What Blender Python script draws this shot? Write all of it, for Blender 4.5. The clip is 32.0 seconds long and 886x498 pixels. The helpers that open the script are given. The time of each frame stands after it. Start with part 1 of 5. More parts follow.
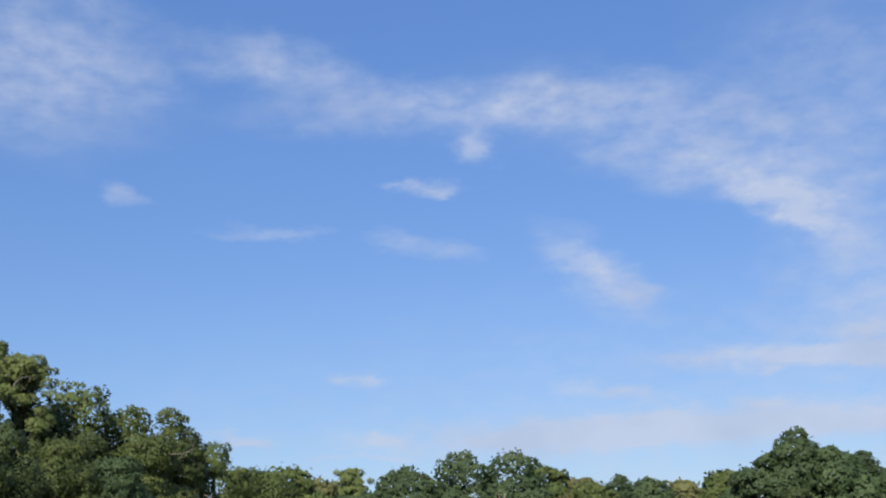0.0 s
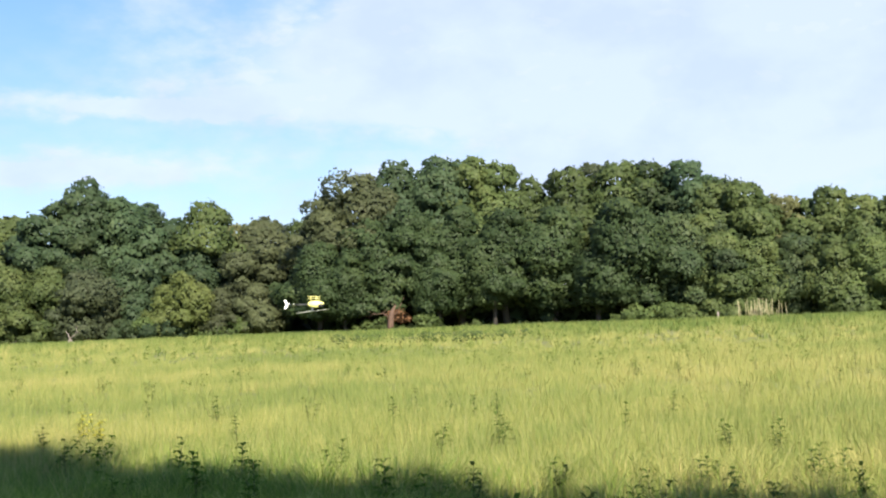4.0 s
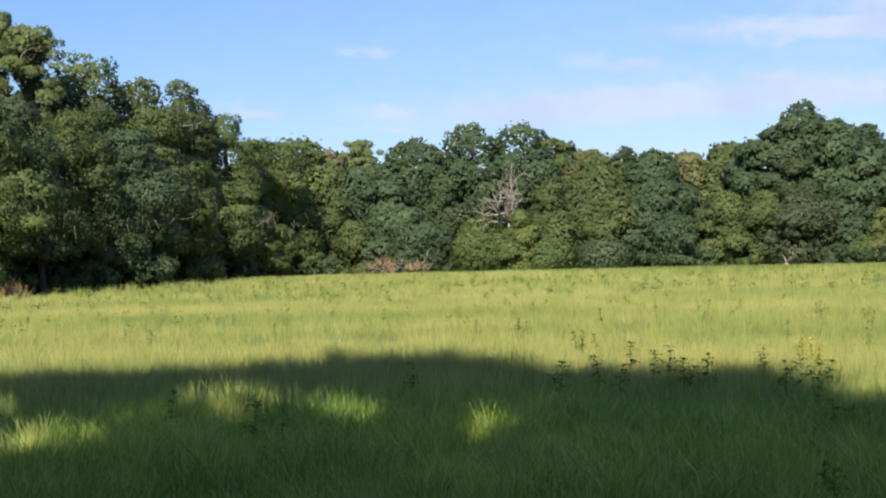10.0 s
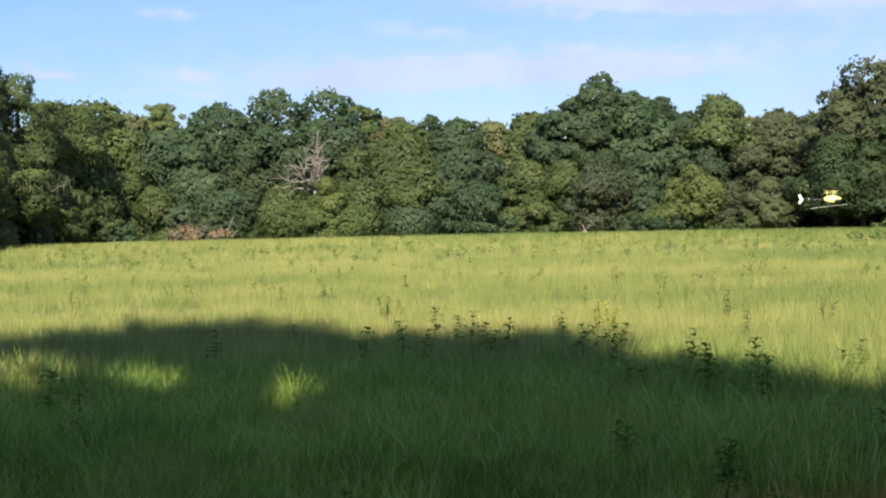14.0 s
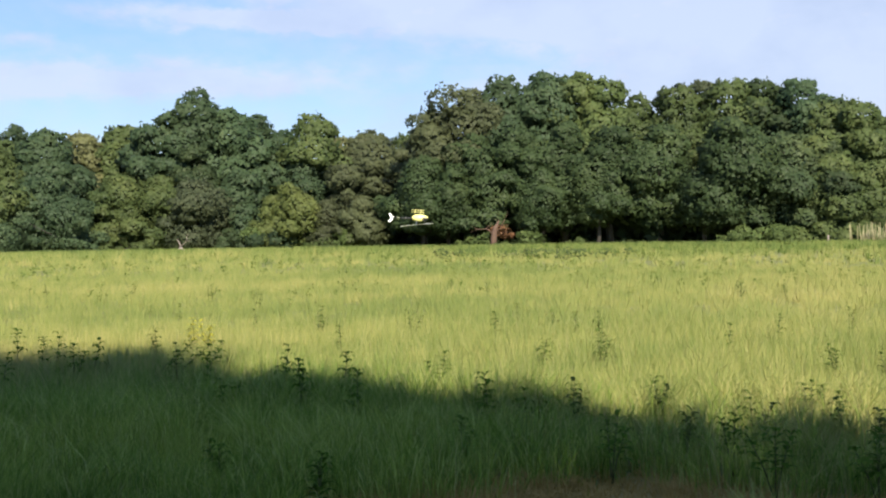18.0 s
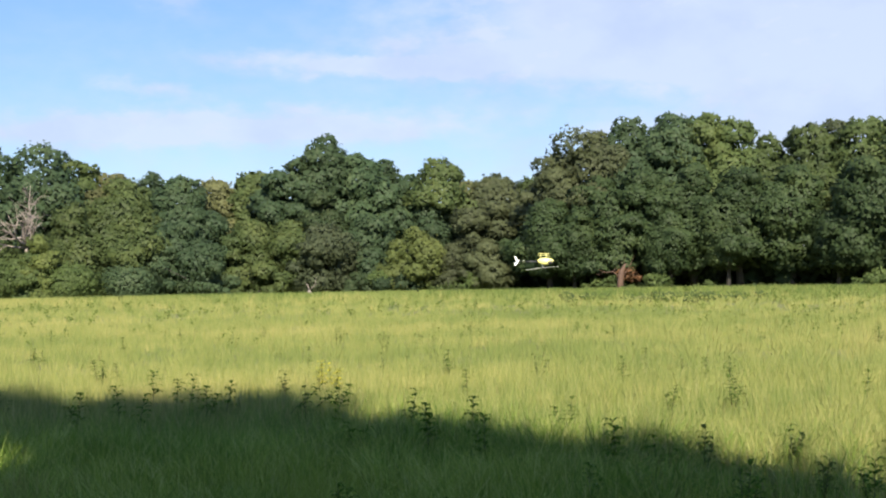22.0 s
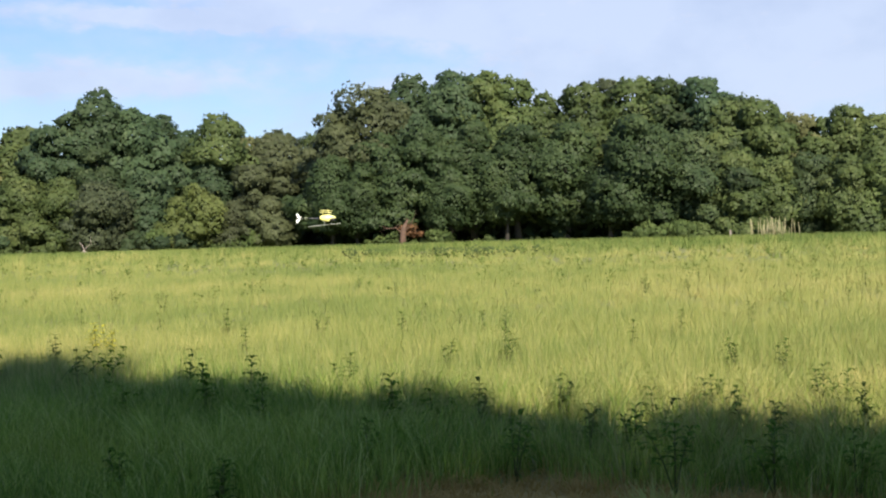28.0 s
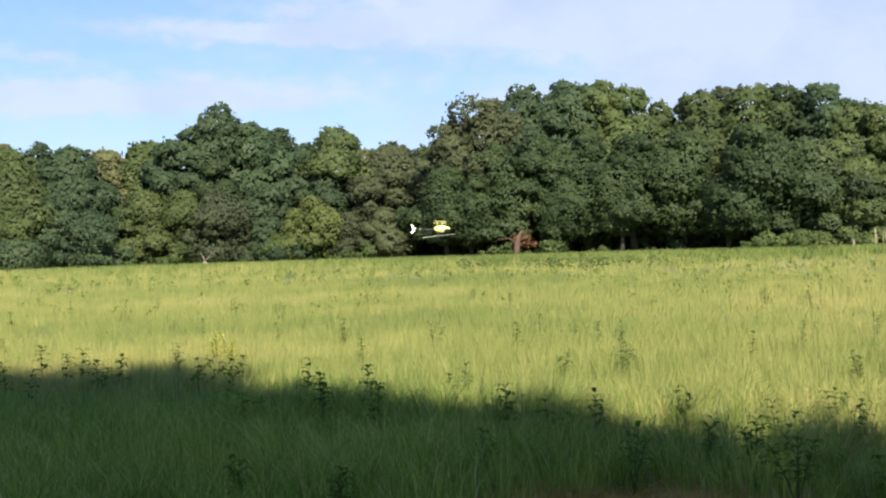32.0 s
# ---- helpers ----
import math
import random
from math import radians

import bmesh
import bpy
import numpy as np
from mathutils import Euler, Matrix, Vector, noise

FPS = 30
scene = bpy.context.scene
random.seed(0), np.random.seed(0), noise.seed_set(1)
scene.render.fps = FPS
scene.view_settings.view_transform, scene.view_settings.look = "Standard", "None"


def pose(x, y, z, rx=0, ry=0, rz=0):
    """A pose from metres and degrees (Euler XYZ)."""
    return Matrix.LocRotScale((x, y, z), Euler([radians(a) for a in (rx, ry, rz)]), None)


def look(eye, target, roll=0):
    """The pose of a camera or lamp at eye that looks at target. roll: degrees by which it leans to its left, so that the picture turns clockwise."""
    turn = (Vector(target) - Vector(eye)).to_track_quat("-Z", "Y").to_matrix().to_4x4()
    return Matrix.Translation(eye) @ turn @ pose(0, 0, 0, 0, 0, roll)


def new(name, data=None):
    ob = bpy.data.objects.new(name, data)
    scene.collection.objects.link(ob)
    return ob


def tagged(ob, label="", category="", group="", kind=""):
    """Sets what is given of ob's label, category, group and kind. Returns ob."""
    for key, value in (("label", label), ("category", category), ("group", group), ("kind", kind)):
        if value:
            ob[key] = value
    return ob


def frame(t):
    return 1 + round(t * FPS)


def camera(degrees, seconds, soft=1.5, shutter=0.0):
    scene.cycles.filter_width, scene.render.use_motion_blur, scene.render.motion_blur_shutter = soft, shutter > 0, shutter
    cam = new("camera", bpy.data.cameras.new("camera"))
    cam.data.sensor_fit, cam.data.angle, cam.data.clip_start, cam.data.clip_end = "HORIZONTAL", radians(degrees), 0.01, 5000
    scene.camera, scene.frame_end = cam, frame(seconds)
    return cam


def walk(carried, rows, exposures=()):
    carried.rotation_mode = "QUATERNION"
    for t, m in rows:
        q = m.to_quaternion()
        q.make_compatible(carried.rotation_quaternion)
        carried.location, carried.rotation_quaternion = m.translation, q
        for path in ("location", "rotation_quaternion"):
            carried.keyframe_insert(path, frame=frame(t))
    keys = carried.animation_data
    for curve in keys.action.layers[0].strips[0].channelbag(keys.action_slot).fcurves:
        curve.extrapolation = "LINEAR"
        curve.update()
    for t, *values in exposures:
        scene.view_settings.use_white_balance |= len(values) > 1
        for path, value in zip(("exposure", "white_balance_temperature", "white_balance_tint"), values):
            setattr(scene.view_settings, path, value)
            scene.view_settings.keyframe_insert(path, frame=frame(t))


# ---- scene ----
cam = camera(40.03, 32.0, soft=2.15)
EYE_HEIGHT = 1.65

# seconds, heading (clockwise from +y), pitch, lean, sway in x, y, z
PATH = [
    (0, 3.887, 15.666, -1.531, -0.003, 0.007, -0.002), (0.5, 0.439, 12.831, -0.922, -0.003, 0.007, -0.002), (1, -1.594, 9.549, -0.859, -0.003, 0.007, -0.002),
    (1.5, -0.342, 6.269, -0.674, -0.049, 0.01, -0.03), (2, 2, 2.977, -0.935, -0.051, 0.01, -0.021), (2.5, 4.005, 1.404, -1.039, -0.048, 0.011, -0.022),
    (3, 9.829, 0.422, -0.891, -0.012, 0.008, -0.012), (3.5, 24.478, 3.162, -1.751, -0.003, 0.007, -0.002), (4, 36, 2.9, -2.2, 0.015, 0, 0),
    (4.5, 38.5, 2, -1.9, 0.03, -0.01, 0), (5, 35.5, 0.9, -1.8, 0.03, -0.01, 0), (5.5, 27.151, 0.369, -1.677, 0.021, -0.006, -0.007),
    (6, 17.246, 0.851, -0.834, -0.037, 0.017, 0.011), (6.5, 7.001, 0.766, -1.01, -0.038, 0.011, 0.007), (7, 0.263, 1.942, -0.953, -0.056, 0.006, 0.013),
    (7.5, -3.023, 1.564, -0.958, -0.022, 0.006, 0.001), (8, -0.02, 0.789, -0.998, -0.017, 0.007, 0.003), (8.5, -0.398, 1.177, -1.173, -0.028, 0.007, -0.001),
    (9, 0.009, 0.81, -1.21, -0.028, 0.007, -0.001), (9.5, 1.821, 0.24, -1.233, -0.031, 0.008, 0.005), (10, 3.123, 0.333, -1.336, -0.03, 0.008, 0.005),
    (10.5, 3.163, -0.432, -1.397, -0.025, 0.008, 0.001), (11, 4.348, -0.87, -1.375, -0.021, 0.008, 0.004), (11.5, 7.598, -0.902, -0.905, -0.02, 0.009, 0.005),
    (12, 8.048, -2.703, -0.706, -0.025, 0.01, -0.009), (12.5, 10.055, -0.512, -0.668, -0.004, 0.007, 0.011), (13, 13.172, 2.164, -0.669, -0.018, 0.01, -0.002),
    (13.5, 12.662, -0.536, -0.77, -0.024, 0.011, -0.007), (14.5, 12.2, -1.6, -1.5, -0.02, 0.01, 0), (15.5, 13.897, -2.108, -2.086, -0.014, 0.01, 0.015),
    (16, 17.085, -1.287, -1.393, -0.003, 0.007, -0.004), (16.5, 23.392, -0.42, -0.683, 0.005, 0.003, -0.001), (17, 27.782, -1.177, -0.52, 0.006, 0.002, -0.002),
    (17.5, 30.587, -0.054, -0.786, 0.013, -0.003, -0.003), (18, 31.016, -0.939, -0.85, 0.005, 0.002, -0.008), (18.5, 29.956, -1.201, -0.929, 0.002, 0.004, -0.004),
    (19, 29.896, -1.589, -1.05, 0.006, 0.001, -0.002), (19.5, 30.203, -1.491, -1.251, 0.006, 0.002, -0.002), (20, 28.03, 0.012, -1.515, -0.001, 0.005, 0.012),
    (20.5, 25.998, 1.655, -1.394, -0.007, 0.009, -0.001), (21, 25.518, 0.537, -1.142, -0.008, 0.009, -0.007), (21.5, 25.03, -0.292, -1.166, -0.013, 0.012, 0),
    (22, 25.152, 1.183, -0.984, -0.002, 0.006, 0.006), (22.5, 28.382, 3.904, -0.636, 0.016, -0.004, 0.005), (23, 30.967, 4.534, -0.537, 0.017, -0.005, -0.005),
    (23.5, 31.534, 3.477, -1.009, 0.02, -0.007, -0.006), (24, 32.541, 2.068, -1.231, 0.017, -0.006, -0.005), (24.5, 32.899, 1.378, -1.344, 0.026, -0.012, -0.01),
    (25, 35.546, 0.325, -1.462, 0.029, -0.016, -0.005), (25.5, 35.611, 0.682, -1.946, 0.026, -0.014, -0), (26.5, 36.2, 0.2, -1.8, 0.035, -0.02, 0),
    (27.5, 35.968, -0.561, -1.469, 0.046, -0.029, -0), (28, 35.261, -1.083, -1.528, 0.044, -0.026, 0.013), (28.5, 31.482, 1.676, -1.887, 0.036, -0.018, 0.012),
    (29, 30.035, 0.995, -1.724, 0.046, -0.022, 0.008), (29.5, 29.602, -0.147, -1.567, 0.04, -0.017, 0.006), (30, 28.443, 0.071, -1.621, 0.042, -0.018, 0.009),
    (30.5, 28.441, -0.564, -1.863, 0.046, -0.02, 0.012), (31, 29.744, -0.462, -1.869, 0.051, -0.024, 0.01), (31.5, 30.277, -0.181, -1.779, 0.042, -0.019, 0.008),
    (32, 29.919, -0.427, -1.711, 0.039, -0.017, 0.008),
]


def sight(heading, pitch, lean, sx, sy, sz):
    a, b = radians(heading), radians(pitch)
    eye = Vector((sx, sy, EYE_HEIGHT + sz))
    way = Vector((math.sin(a) * math.cos(b), math.cos(a) * math.cos(b), math.sin(b)))
    return look(eye, eye + way * 50, lean)


EXPOSURES = [(0, 0.58), (1.0, 0.62), (1.5, 0.75), (2.0, 1.0), (2.5, 1.1), (3.0, 1.2), (5.5, 1.15), (6.0, 1.08), (7.0, 0.98), (8.0, 1.02), (10.0, 0.93), (12.0, 0.83), (13.0, 0.98), (16.0, 0.9), (19.0, 0.97), (22.0, 0.98), (23.0, 0.72), (24.0, 0.92), (25.0, 1.3), (26.0, 1.25), (28.0, 0.92), (29.0, 1.17), (30.0, 1.02), (32.0, 1.0)]
walk(cam, [(row[0], sight(*row[1:])) for row in PATH], EXPOSURES)

# ---- sky, clouds and sun ----
SUN_HEADING, SUN_HEIGHT = 197.0, 41.0
SKY_STRENGTH = 0.082

# heading, height, half width, half height (degrees), slope, thickness
CLOUDS_HIGH = [
    (-15.1, 23.5, 7.2, 4.5, -2, 0.75), (-4.2, 24.2, 5.7, 1.7, -10, 0.7), (4.6, 22.3, 12.7, 1.6, 2, 0.7),
    (14.3, 21.1, 11.1, 2.8, -12, 0.6), (17.1, 18.6, 6.9, 1.6, -10, 0.6), (20.3, 17.0, 2.9, 1.3, -17, 0.95),
    (3.0, 18.5, 2.4, 0.4, -2, 0.9), (5.7, 20.4, 1.8, 0.9, -2, 0.8), (2.9, 15.8, 3.4, 0.8, -10, 0.6),
    (11.3, 14.1, 4.4, 1.7, -38, 0.5), (22.8, 15.0, 4.3, 3.8, -2, 0.45), (-4.5, 16.6, 3.2, 0.4, 1, 0.45),
    (-11.6, 18.0, 1.5, 0.5, -7, 0.6),
]
CLOUDS_LOW = [
    (20.5, 9.8, 8.1, 0.7, -2, 1.1), (11.6, 8.6, 3.5, 0.4, -6, 0.6), (14.5, 6.9, 17.5, 1.15, 1, 1.5),
    (0.1, 9.5, 1.5, 0.4, -10, 0.7), (-5.9, 6.9, 1.7, 0.4, -4, 0.95), (1.0, 6.9, 1.2, 0.4, -2, 0.8),
    (-0.2, 5.9, 3.1, 0.2, -4, 0.7), (36.9, 12.6, 18.4, 4.5, 5, 1.3), (46.0, 13.2, 16.0, 6.5, -1, 1.3),
    (45.9, 8.4, 15.0, 3.0, -3, 1.1), (55.5, 10.9, 16.8, 9.0, -1, 1.2), (11.7, 14.0, 3.4, 1.3, -30, 0.45),
    (26.6, 9.9, 8.4, 1.4, -5, 0.6), (21.8, 15.5, 2.2, 1.0, -21, 0.7), (43.5, 5.5, 17.6, 2.4, -1, 0.9),
    (47.0, 15.0, 23.0, 12.0, -4, 0.8), (24.0, 21.0, 9.0, 7.0, -10, 0.4), (22.0, 6.0, 44.0, 9.0, 0, 0.42),
]


def build_sky():
    world = bpy.data.worlds.new("sky")
    world.use_nodes = True
    scene.world = world
    nodes, links = world.node_tree.nodes, world.node_tree.links
    nodes.clear()

    def math_node(op, a, b=None):
        n = nodes.new("ShaderNodeMath")
        n.operation = op
        for i, v in enumerate((a, b)):
            if v is None:
                continue
            if isinstance(v, (int, float)):
                n.inputs[i].default_value = v
            else:
                links.new(v, n.inputs[i])
        return n.outputs[0]

    sky = nodes.new("ShaderNodeTexSky")
    sky.sky_type = "NISHITA"
    sky.sun_disc = False
    sky.sun_elevation = radians(SUN_HEIGHT)
    sky.sun_rotation = radians(SUN_HEADING)
    sky.air_density, sky.dust_density, sky.ozone_density = 1.0, 0.15, 3.0
    coord = nodes.new("ShaderNodeTexCoord")
    split = nodes.new("ShaderNodeSeparateXYZ")
    links.new(coord.outputs["Generated"], split.inputs[0])
    heading = math_node("MULTIPLY", math_node("ARCTAN2", split.outputs[0], split.outputs[1]), 180 / math.pi)
    height = math_node("MULTIPLY", math_node("ARCSINE", split.outputs[2]), 180 / math.pi)
    flat = nodes.new("ShaderNodeCombineXYZ")
    links.new(heading, flat.inputs[0])
    links.new(height, flat.inputs[1])

    def wisps(scale, stretch, detail, rough):
        mapping = nodes.new("ShaderNodeMapping")
        mapping.inputs["Scale"].default_value = (scale, scale * stretch, 1)
        links.new(flat.outputs[0], mapping.inputs[0])
        n = nodes.new("ShaderNodeTexNoise")
        n.inputs["Scale"].default_value = 1.0
        n.inputs["Detail"].default_value = detail
        n.inputs["Roughness"].default_value = rough
        links.new(mapping.outputs[0], n.inputs["Vector"])
        return n

    warp = wisps(0.35, 2.0, 4, 0.6)
    centred = nodes.new("ShaderNodeVectorMath")
    centred.operation = "SUBTRACT"
    links.new(warp.outputs["Color"], centred.inputs[0])
    centred.inputs[1].default_value = (0.5, 0.5, 0.5)
    scaled = nodes.new("ShaderNodeVectorMath")
    scaled.operation = "MULTIPLY"
    links.new(centred.outputs[0], scaled.inputs[0])
    scaled.inputs[1].default_value = (4.6, 1.7, 0)
    moved = nodes.new("ShaderNodeVectorMath")
    moved.operation = "ADD"
    links.new(flat.outputs[0], moved.inputs[0])
    links.new(scaled.outputs[0], moved.inputs[1])

    cover = 0.0
    for az, el, sx, sy, slope, thick in CLOUDS_HIGH + CLOUDS_LOW:
        mapping = nodes.new("ShaderNodeMapping")
        mapping.vector_type = "TEXTURE"
        mapping.inputs["Location"].default_value = (az, el, 0)
        mapping.inputs["Rotation"].default_value = (0, 0, radians(slope))
        mapping.inputs["Scale"].default_value = (sx, sy, 1)
        links.new(moved.outputs[0], mapping.inputs[0])
        far = nodes.new("ShaderNodeVectorMath")
        far.operation = "LENGTH"
        links.new(mapping.outputs[0], far.inputs[0])
        fade = nodes.new("ShaderNodeMapRange")
        fade.interpolation_type = "SMOOTHSTEP"
        fade.inputs["From Min"].default_value, fade.inputs["From Max"].default_value = 1.15, 0.1
        fade.inputs["To Min"].default_value, fade.inputs["To Max"].default_value = 0.0, thick
        links.new(far.outputs["Value"], fade.inputs["Value"])
        cover = math_node("ADD", fade.outputs[0], cover)
    fine = wisps(0.5, 1.9, 6, 0.55)
    gate = nodes.new("ShaderNodeMapRange")
    gate.inputs["From Min"].default_value, gate.inputs["From Max"].default_value = 0.34, 0.68
    gate.inputs["To Min"].default_value, gate.inputs["To Max"].default_value = 0.36, 1.0
    links.new(fine.outputs[0], gate.inputs["Value"])
    # unseen thin broken cloud over the rest of the sky, added to brighten the shade
    aside = nodes.new("ShaderNodeMapRange")
    aside.interpolation_type = "SMOOTHSTEP"
    aside.inputs["From Min"].default_value, aside.inputs["From Max"].default_value = 55, 85
    aside.inputs["To Max"].default_value = 0.55
    links.new(math_node("ABSOLUTE", math_node("SUBTRACT", heading, 15)), aside.inputs["Value"])
    above = nodes.new("ShaderNodeMapRange")
    above.interpolation_type = "SMOOTHSTEP"
    above.inputs["From Min"].default_value, above.inputs["From Max"].default_value = 28, 45
    above.inputs["To Max"].default_value = 0.55
    links.new(height, above.inputs["Value"])
    cover = math_node("ADD", cover, math_node("MAXIMUM", aside.outputs[0], above.outputs[0]))
    capped = math_node("MINIMUM", cover, 1.1)
    amount = math_node("MULTIPLY", capped, math_node("MAXIMUM", gate.outputs[0], math_node("MINIMUM", math_node("SUBTRACT", cover, 0.55), 0.85)))
    amount = math_node("MULTIPLY", math_node("MINIMUM", amount, 1.0), 0.87)
    # cloud tone: mostly white, a little grey in the thick parts
    tone = wisps(0.16, 1.6, 5, 0.55)
    ramp = nodes.new("ShaderNodeValToRGB")
    ramp.color_ramp.elements[0].position, ramp.color_ramp.elements[1].position = 0.36, 0.56
    ramp.color_ramp.elements[0].color = (4.0, 4.58, 5.98, 1)
    ramp.color_ramp.elements[1].color = (4.55, 5.1, 6.42, 1)
    links.new(tone.outputs[0], ramp.inputs[0])
    mix = nodes.new("ShaderNodeMix")
    mix.data_type = "RGBA"
    links.new(amount, mix.inputs["Factor"])
    blue = nodes.new("ShaderNodeMix")
    blue.data_type, blue.blend_type = "RGBA", "MULTIPLY"
    blue.inputs[0].default_value = 1.0
    links.new(sky.outputs[0], blue.inputs[6])
    low = nodes.new("ShaderNodeMapRange")
    low.inputs["From Min"].default_value, low.inputs["From Max"].default_value = 0, 28
    low.inputs["To Min"].default_value, low.inputs["To Max"].default_value = 0.0, 1.0
    links.new(height, low.inputs["Value"])
    tint = nodes.new("ShaderNodeMix")
    tint.data_type = "RGBA"
    links.new(low.outputs[0], tint.inputs[0])
    tint.inputs[6].default_value = (0.61, 0.625, 0.725, 1)
    tint.inputs[7].default_value = (0.9, 1.11, 1.43, 1)
    links.new(tint.outputs[2], blue.inputs[7])
    links.new(blue.outputs[2], mix.inputs[6])
    links.new(ramp.outputs[0], mix.inputs[7])
    back = nodes.new("ShaderNodeBackground")
    back.inputs["Strength"].default_value = SKY_STRENGTH
    links.new(mix.outputs[2], back.inputs["Color"])
    out = nodes.new("ShaderNodeOutputWorld")
    links.new(back.outputs[0], out.inputs["Surface"])


build_sky()
sun_data = bpy.data.lights.new("sun", "SUN")
sun_data.energy, sun_data.angle, sun_data.color = 5.0, radians(0.55), (1.0, 0.90, 0.74)
sun = new("sun", sun_data)
sh, se = radians(SUN_HEADING), radians(SUN_HEIGHT)
TO_SUN = Vector((math.sin(sh) * math.cos(se), math.cos(sh) * math.cos(se), math.sin(se)))
sun.matrix_world = look(TO_SUN * 80, (0, 0, 0))


# ---- materials ----
def material(name):
    mat = bpy.data.materials.new(name)
    mat.use_nodes = True
    nodes, links = mat.node_tree.nodes, mat.node_tree.links
    return mat, nodes, links, nodes["Principled BSDF"]


def ramp_node(nodes, stops):
    n = nodes.new("ShaderNodeValToRGB")
    els = n.color_ramp.elements
    while len(els) < len(stops):
        els.new(0.5)
    for e, (p, c) in zip(els, stops):
        e.position, e.color = p, (*c, 1)
    return n


def noise_node(nodes, links, scale, detail=3, rough=0.55, source=None, stretch=(1, 1, 1)):
    n = nodes.new("ShaderNodeTexNoise")
    n.inputs["Scale"].default_value, n.inputs["Detail"].default_value, n.inputs["Roughness"].default_value = scale, detail, rough
    if source is not None:
        m = nodes.new("ShaderNodeMapping")
        m.inputs["Scale"].default_value = stretch
        links.new(source, m.inputs[0])
        links.new(m.outputs[0], n.inputs["Vector"])
    return n


def mix_rgb(nodes, links, fac, a, b, blend="MIX"):
    n = nodes.new("ShaderNodeMix")
    n.data_type, n.blend_type = "RGBA", blend
    for i, v in ((0, fac), (6, a), (7, b)):
        if isinstance(v, (int, float)):
            n.inputs[i].default_value = v
        elif isinstance(v, tuple):
            n.inputs[i].default_value = (*v, 1)
        else:
            links.new(v, n.inputs[i])
    return n.outputs[2]


def foliage(name, dark, mid, light, clear=0.17, rough=0.6, patch=0.3, tree_shift=0.2, gloss=0.18):
    """Leaves: each leaf its own tone, drifting in patches a metre or two wide, and from plant to plant."""
    mat, nodes, links, bsdf = material(name)
    geo = nodes.new("ShaderNodeNewGeometry")
    info = nodes.new("ShaderNodeObjectInfo")
    tones = ramp_node(nodes, [(0.0, dark), (0.55, mid), (1.0, light)])
    spots = noise_node(nodes, links, patch, 3, 0.6, geo.outputs["Position"])
    add = nodes.new("ShaderNodeMath")
    add.operation = "MULTIPLY_ADD"
    links.new(spots.outputs[0], add.inputs[0])
    add.inputs[1].default_value = 1.2
    half = nodes.new("ShaderNodeMath")
    half.operation = "MULTIPLY_ADD"
    links.new(geo.outputs["Random Per Island"], half.inputs[0])
    half.inputs[1].default_value, half.inputs[2].default_value = 0.24, -0.24
    links.new(half.outputs[0], add.inputs[2])
    links.new(add.outputs[0], tones.inputs[0])
    hue = nodes.new("ShaderNodeHueSaturation")
    shift = nodes.new("ShaderNodeMapRange")
    shift.inputs["To Min"].default_value, shift.inputs["To Max"].default_value = 1.02 - tree_shift, 1.02 + tree_shift
    links.new(info.outputs["Random"], shift.inputs["Value"])
    links.new(shift.outputs[0], hue.inputs["Value"])
    links.new(tones.outputs[0], hue.inputs["Color"])
    links.new(hue.outputs[0], bsdf.inputs["Base Color"])
    bsdf.inputs["Roughness"].default_value = rough
    bsdf.inputs["Specular IOR Level"].default_value = gloss
    glow = nodes.new("ShaderNodeBsdfTranslucent")
    links.new(hue.outputs[0], glow.inputs["Color"])
    both = nodes.new("ShaderNodeMixShader")
    both.inputs[0].default_value = clear
    links.new(bsdf.outputs[0], both.inputs[1])
    links.new(glow.outputs[0], both.inputs[2])
    links.new(both.outputs[0], nodes["Material Output"].inputs["Surface"])
    return mat


LEAF = {
    "oak": foliage("oak_leaves", (0.026, 0.046, 0.015), (0.062, 0.086, 0.027), (0.122, 0.142, 0.045)),
    "live": foliage("live_oak_leaves", (0.016, 0.031, 0.011), (0.037, 0.058, 0.021), (0.071, 0.096, 0.032)),
    "dark": foliage("dark_oak_leaves", (0.019, 0.034, 0.015), (0.042, 0.064, 0.025), (0.082, 0.102, 0.039)),
    "blue": foliage("deep_green_leaves", (0.020, 0.040, 0.019), (0.045, 0.072, 0.032), (0.086, 0.113, 0.050)),
    "fresh": foliage("fresh_green_leaves", (0.034, 0.056, 0.016), (0.069, 0.099, 0.029), (0.131, 0.153, 0.049)),
    "lime": foliage("yellow_green_leaves", (0.052, 0.074, 0.020), (0.097, 0.120, 0.034), (0.153, 0.172, 0.057)),
    "olive": foliage("olive_leaves", (0.032, 0.042, 0.019), (0.059, 0.070, 0.031), (0.094, 0.108, 0.049)),
    "grey": foliage("grey_green_leaves", (0.030, 0.042, 0.021), (0.057, 0.071, 0.034), (0.094, 0.109, 0.054)),
    "straw": foliage("straw_green_leaves", (0.054, 0.062, 0.025), (0.098, 0.104, 0.042), (0.153, 0.151, 0.066)),
    # pale, half-translucent leaves of the unseen trees, to tint the shade green
    "crown": foliage("light_tinting_leaves", (0.10, 0.18, 0.03), (0.16, 0.27, 0.045), (0.24, 0.36, 0.07), clear=0.5),
    "pine": foliage("pine_needles", (0.068, 0.098, 0.032), (0.122, 0.158, 0.054), (0.19, 0.215, 0.082), clear=0.22),
}
MOSS = foliage("hanging_moss", (0.08, 0.09, 0.05), (0.14, 0.15, 0.085), (0.21, 0.21, 0.13), clear=0.3, rough=0.9)
DRY = foliage("dry_brush", (0.14, 0.095, 0.055), (0.27, 0.195, 0.115), (0.42, 0.325, 0.2), clear=0.1, rough=0.9)
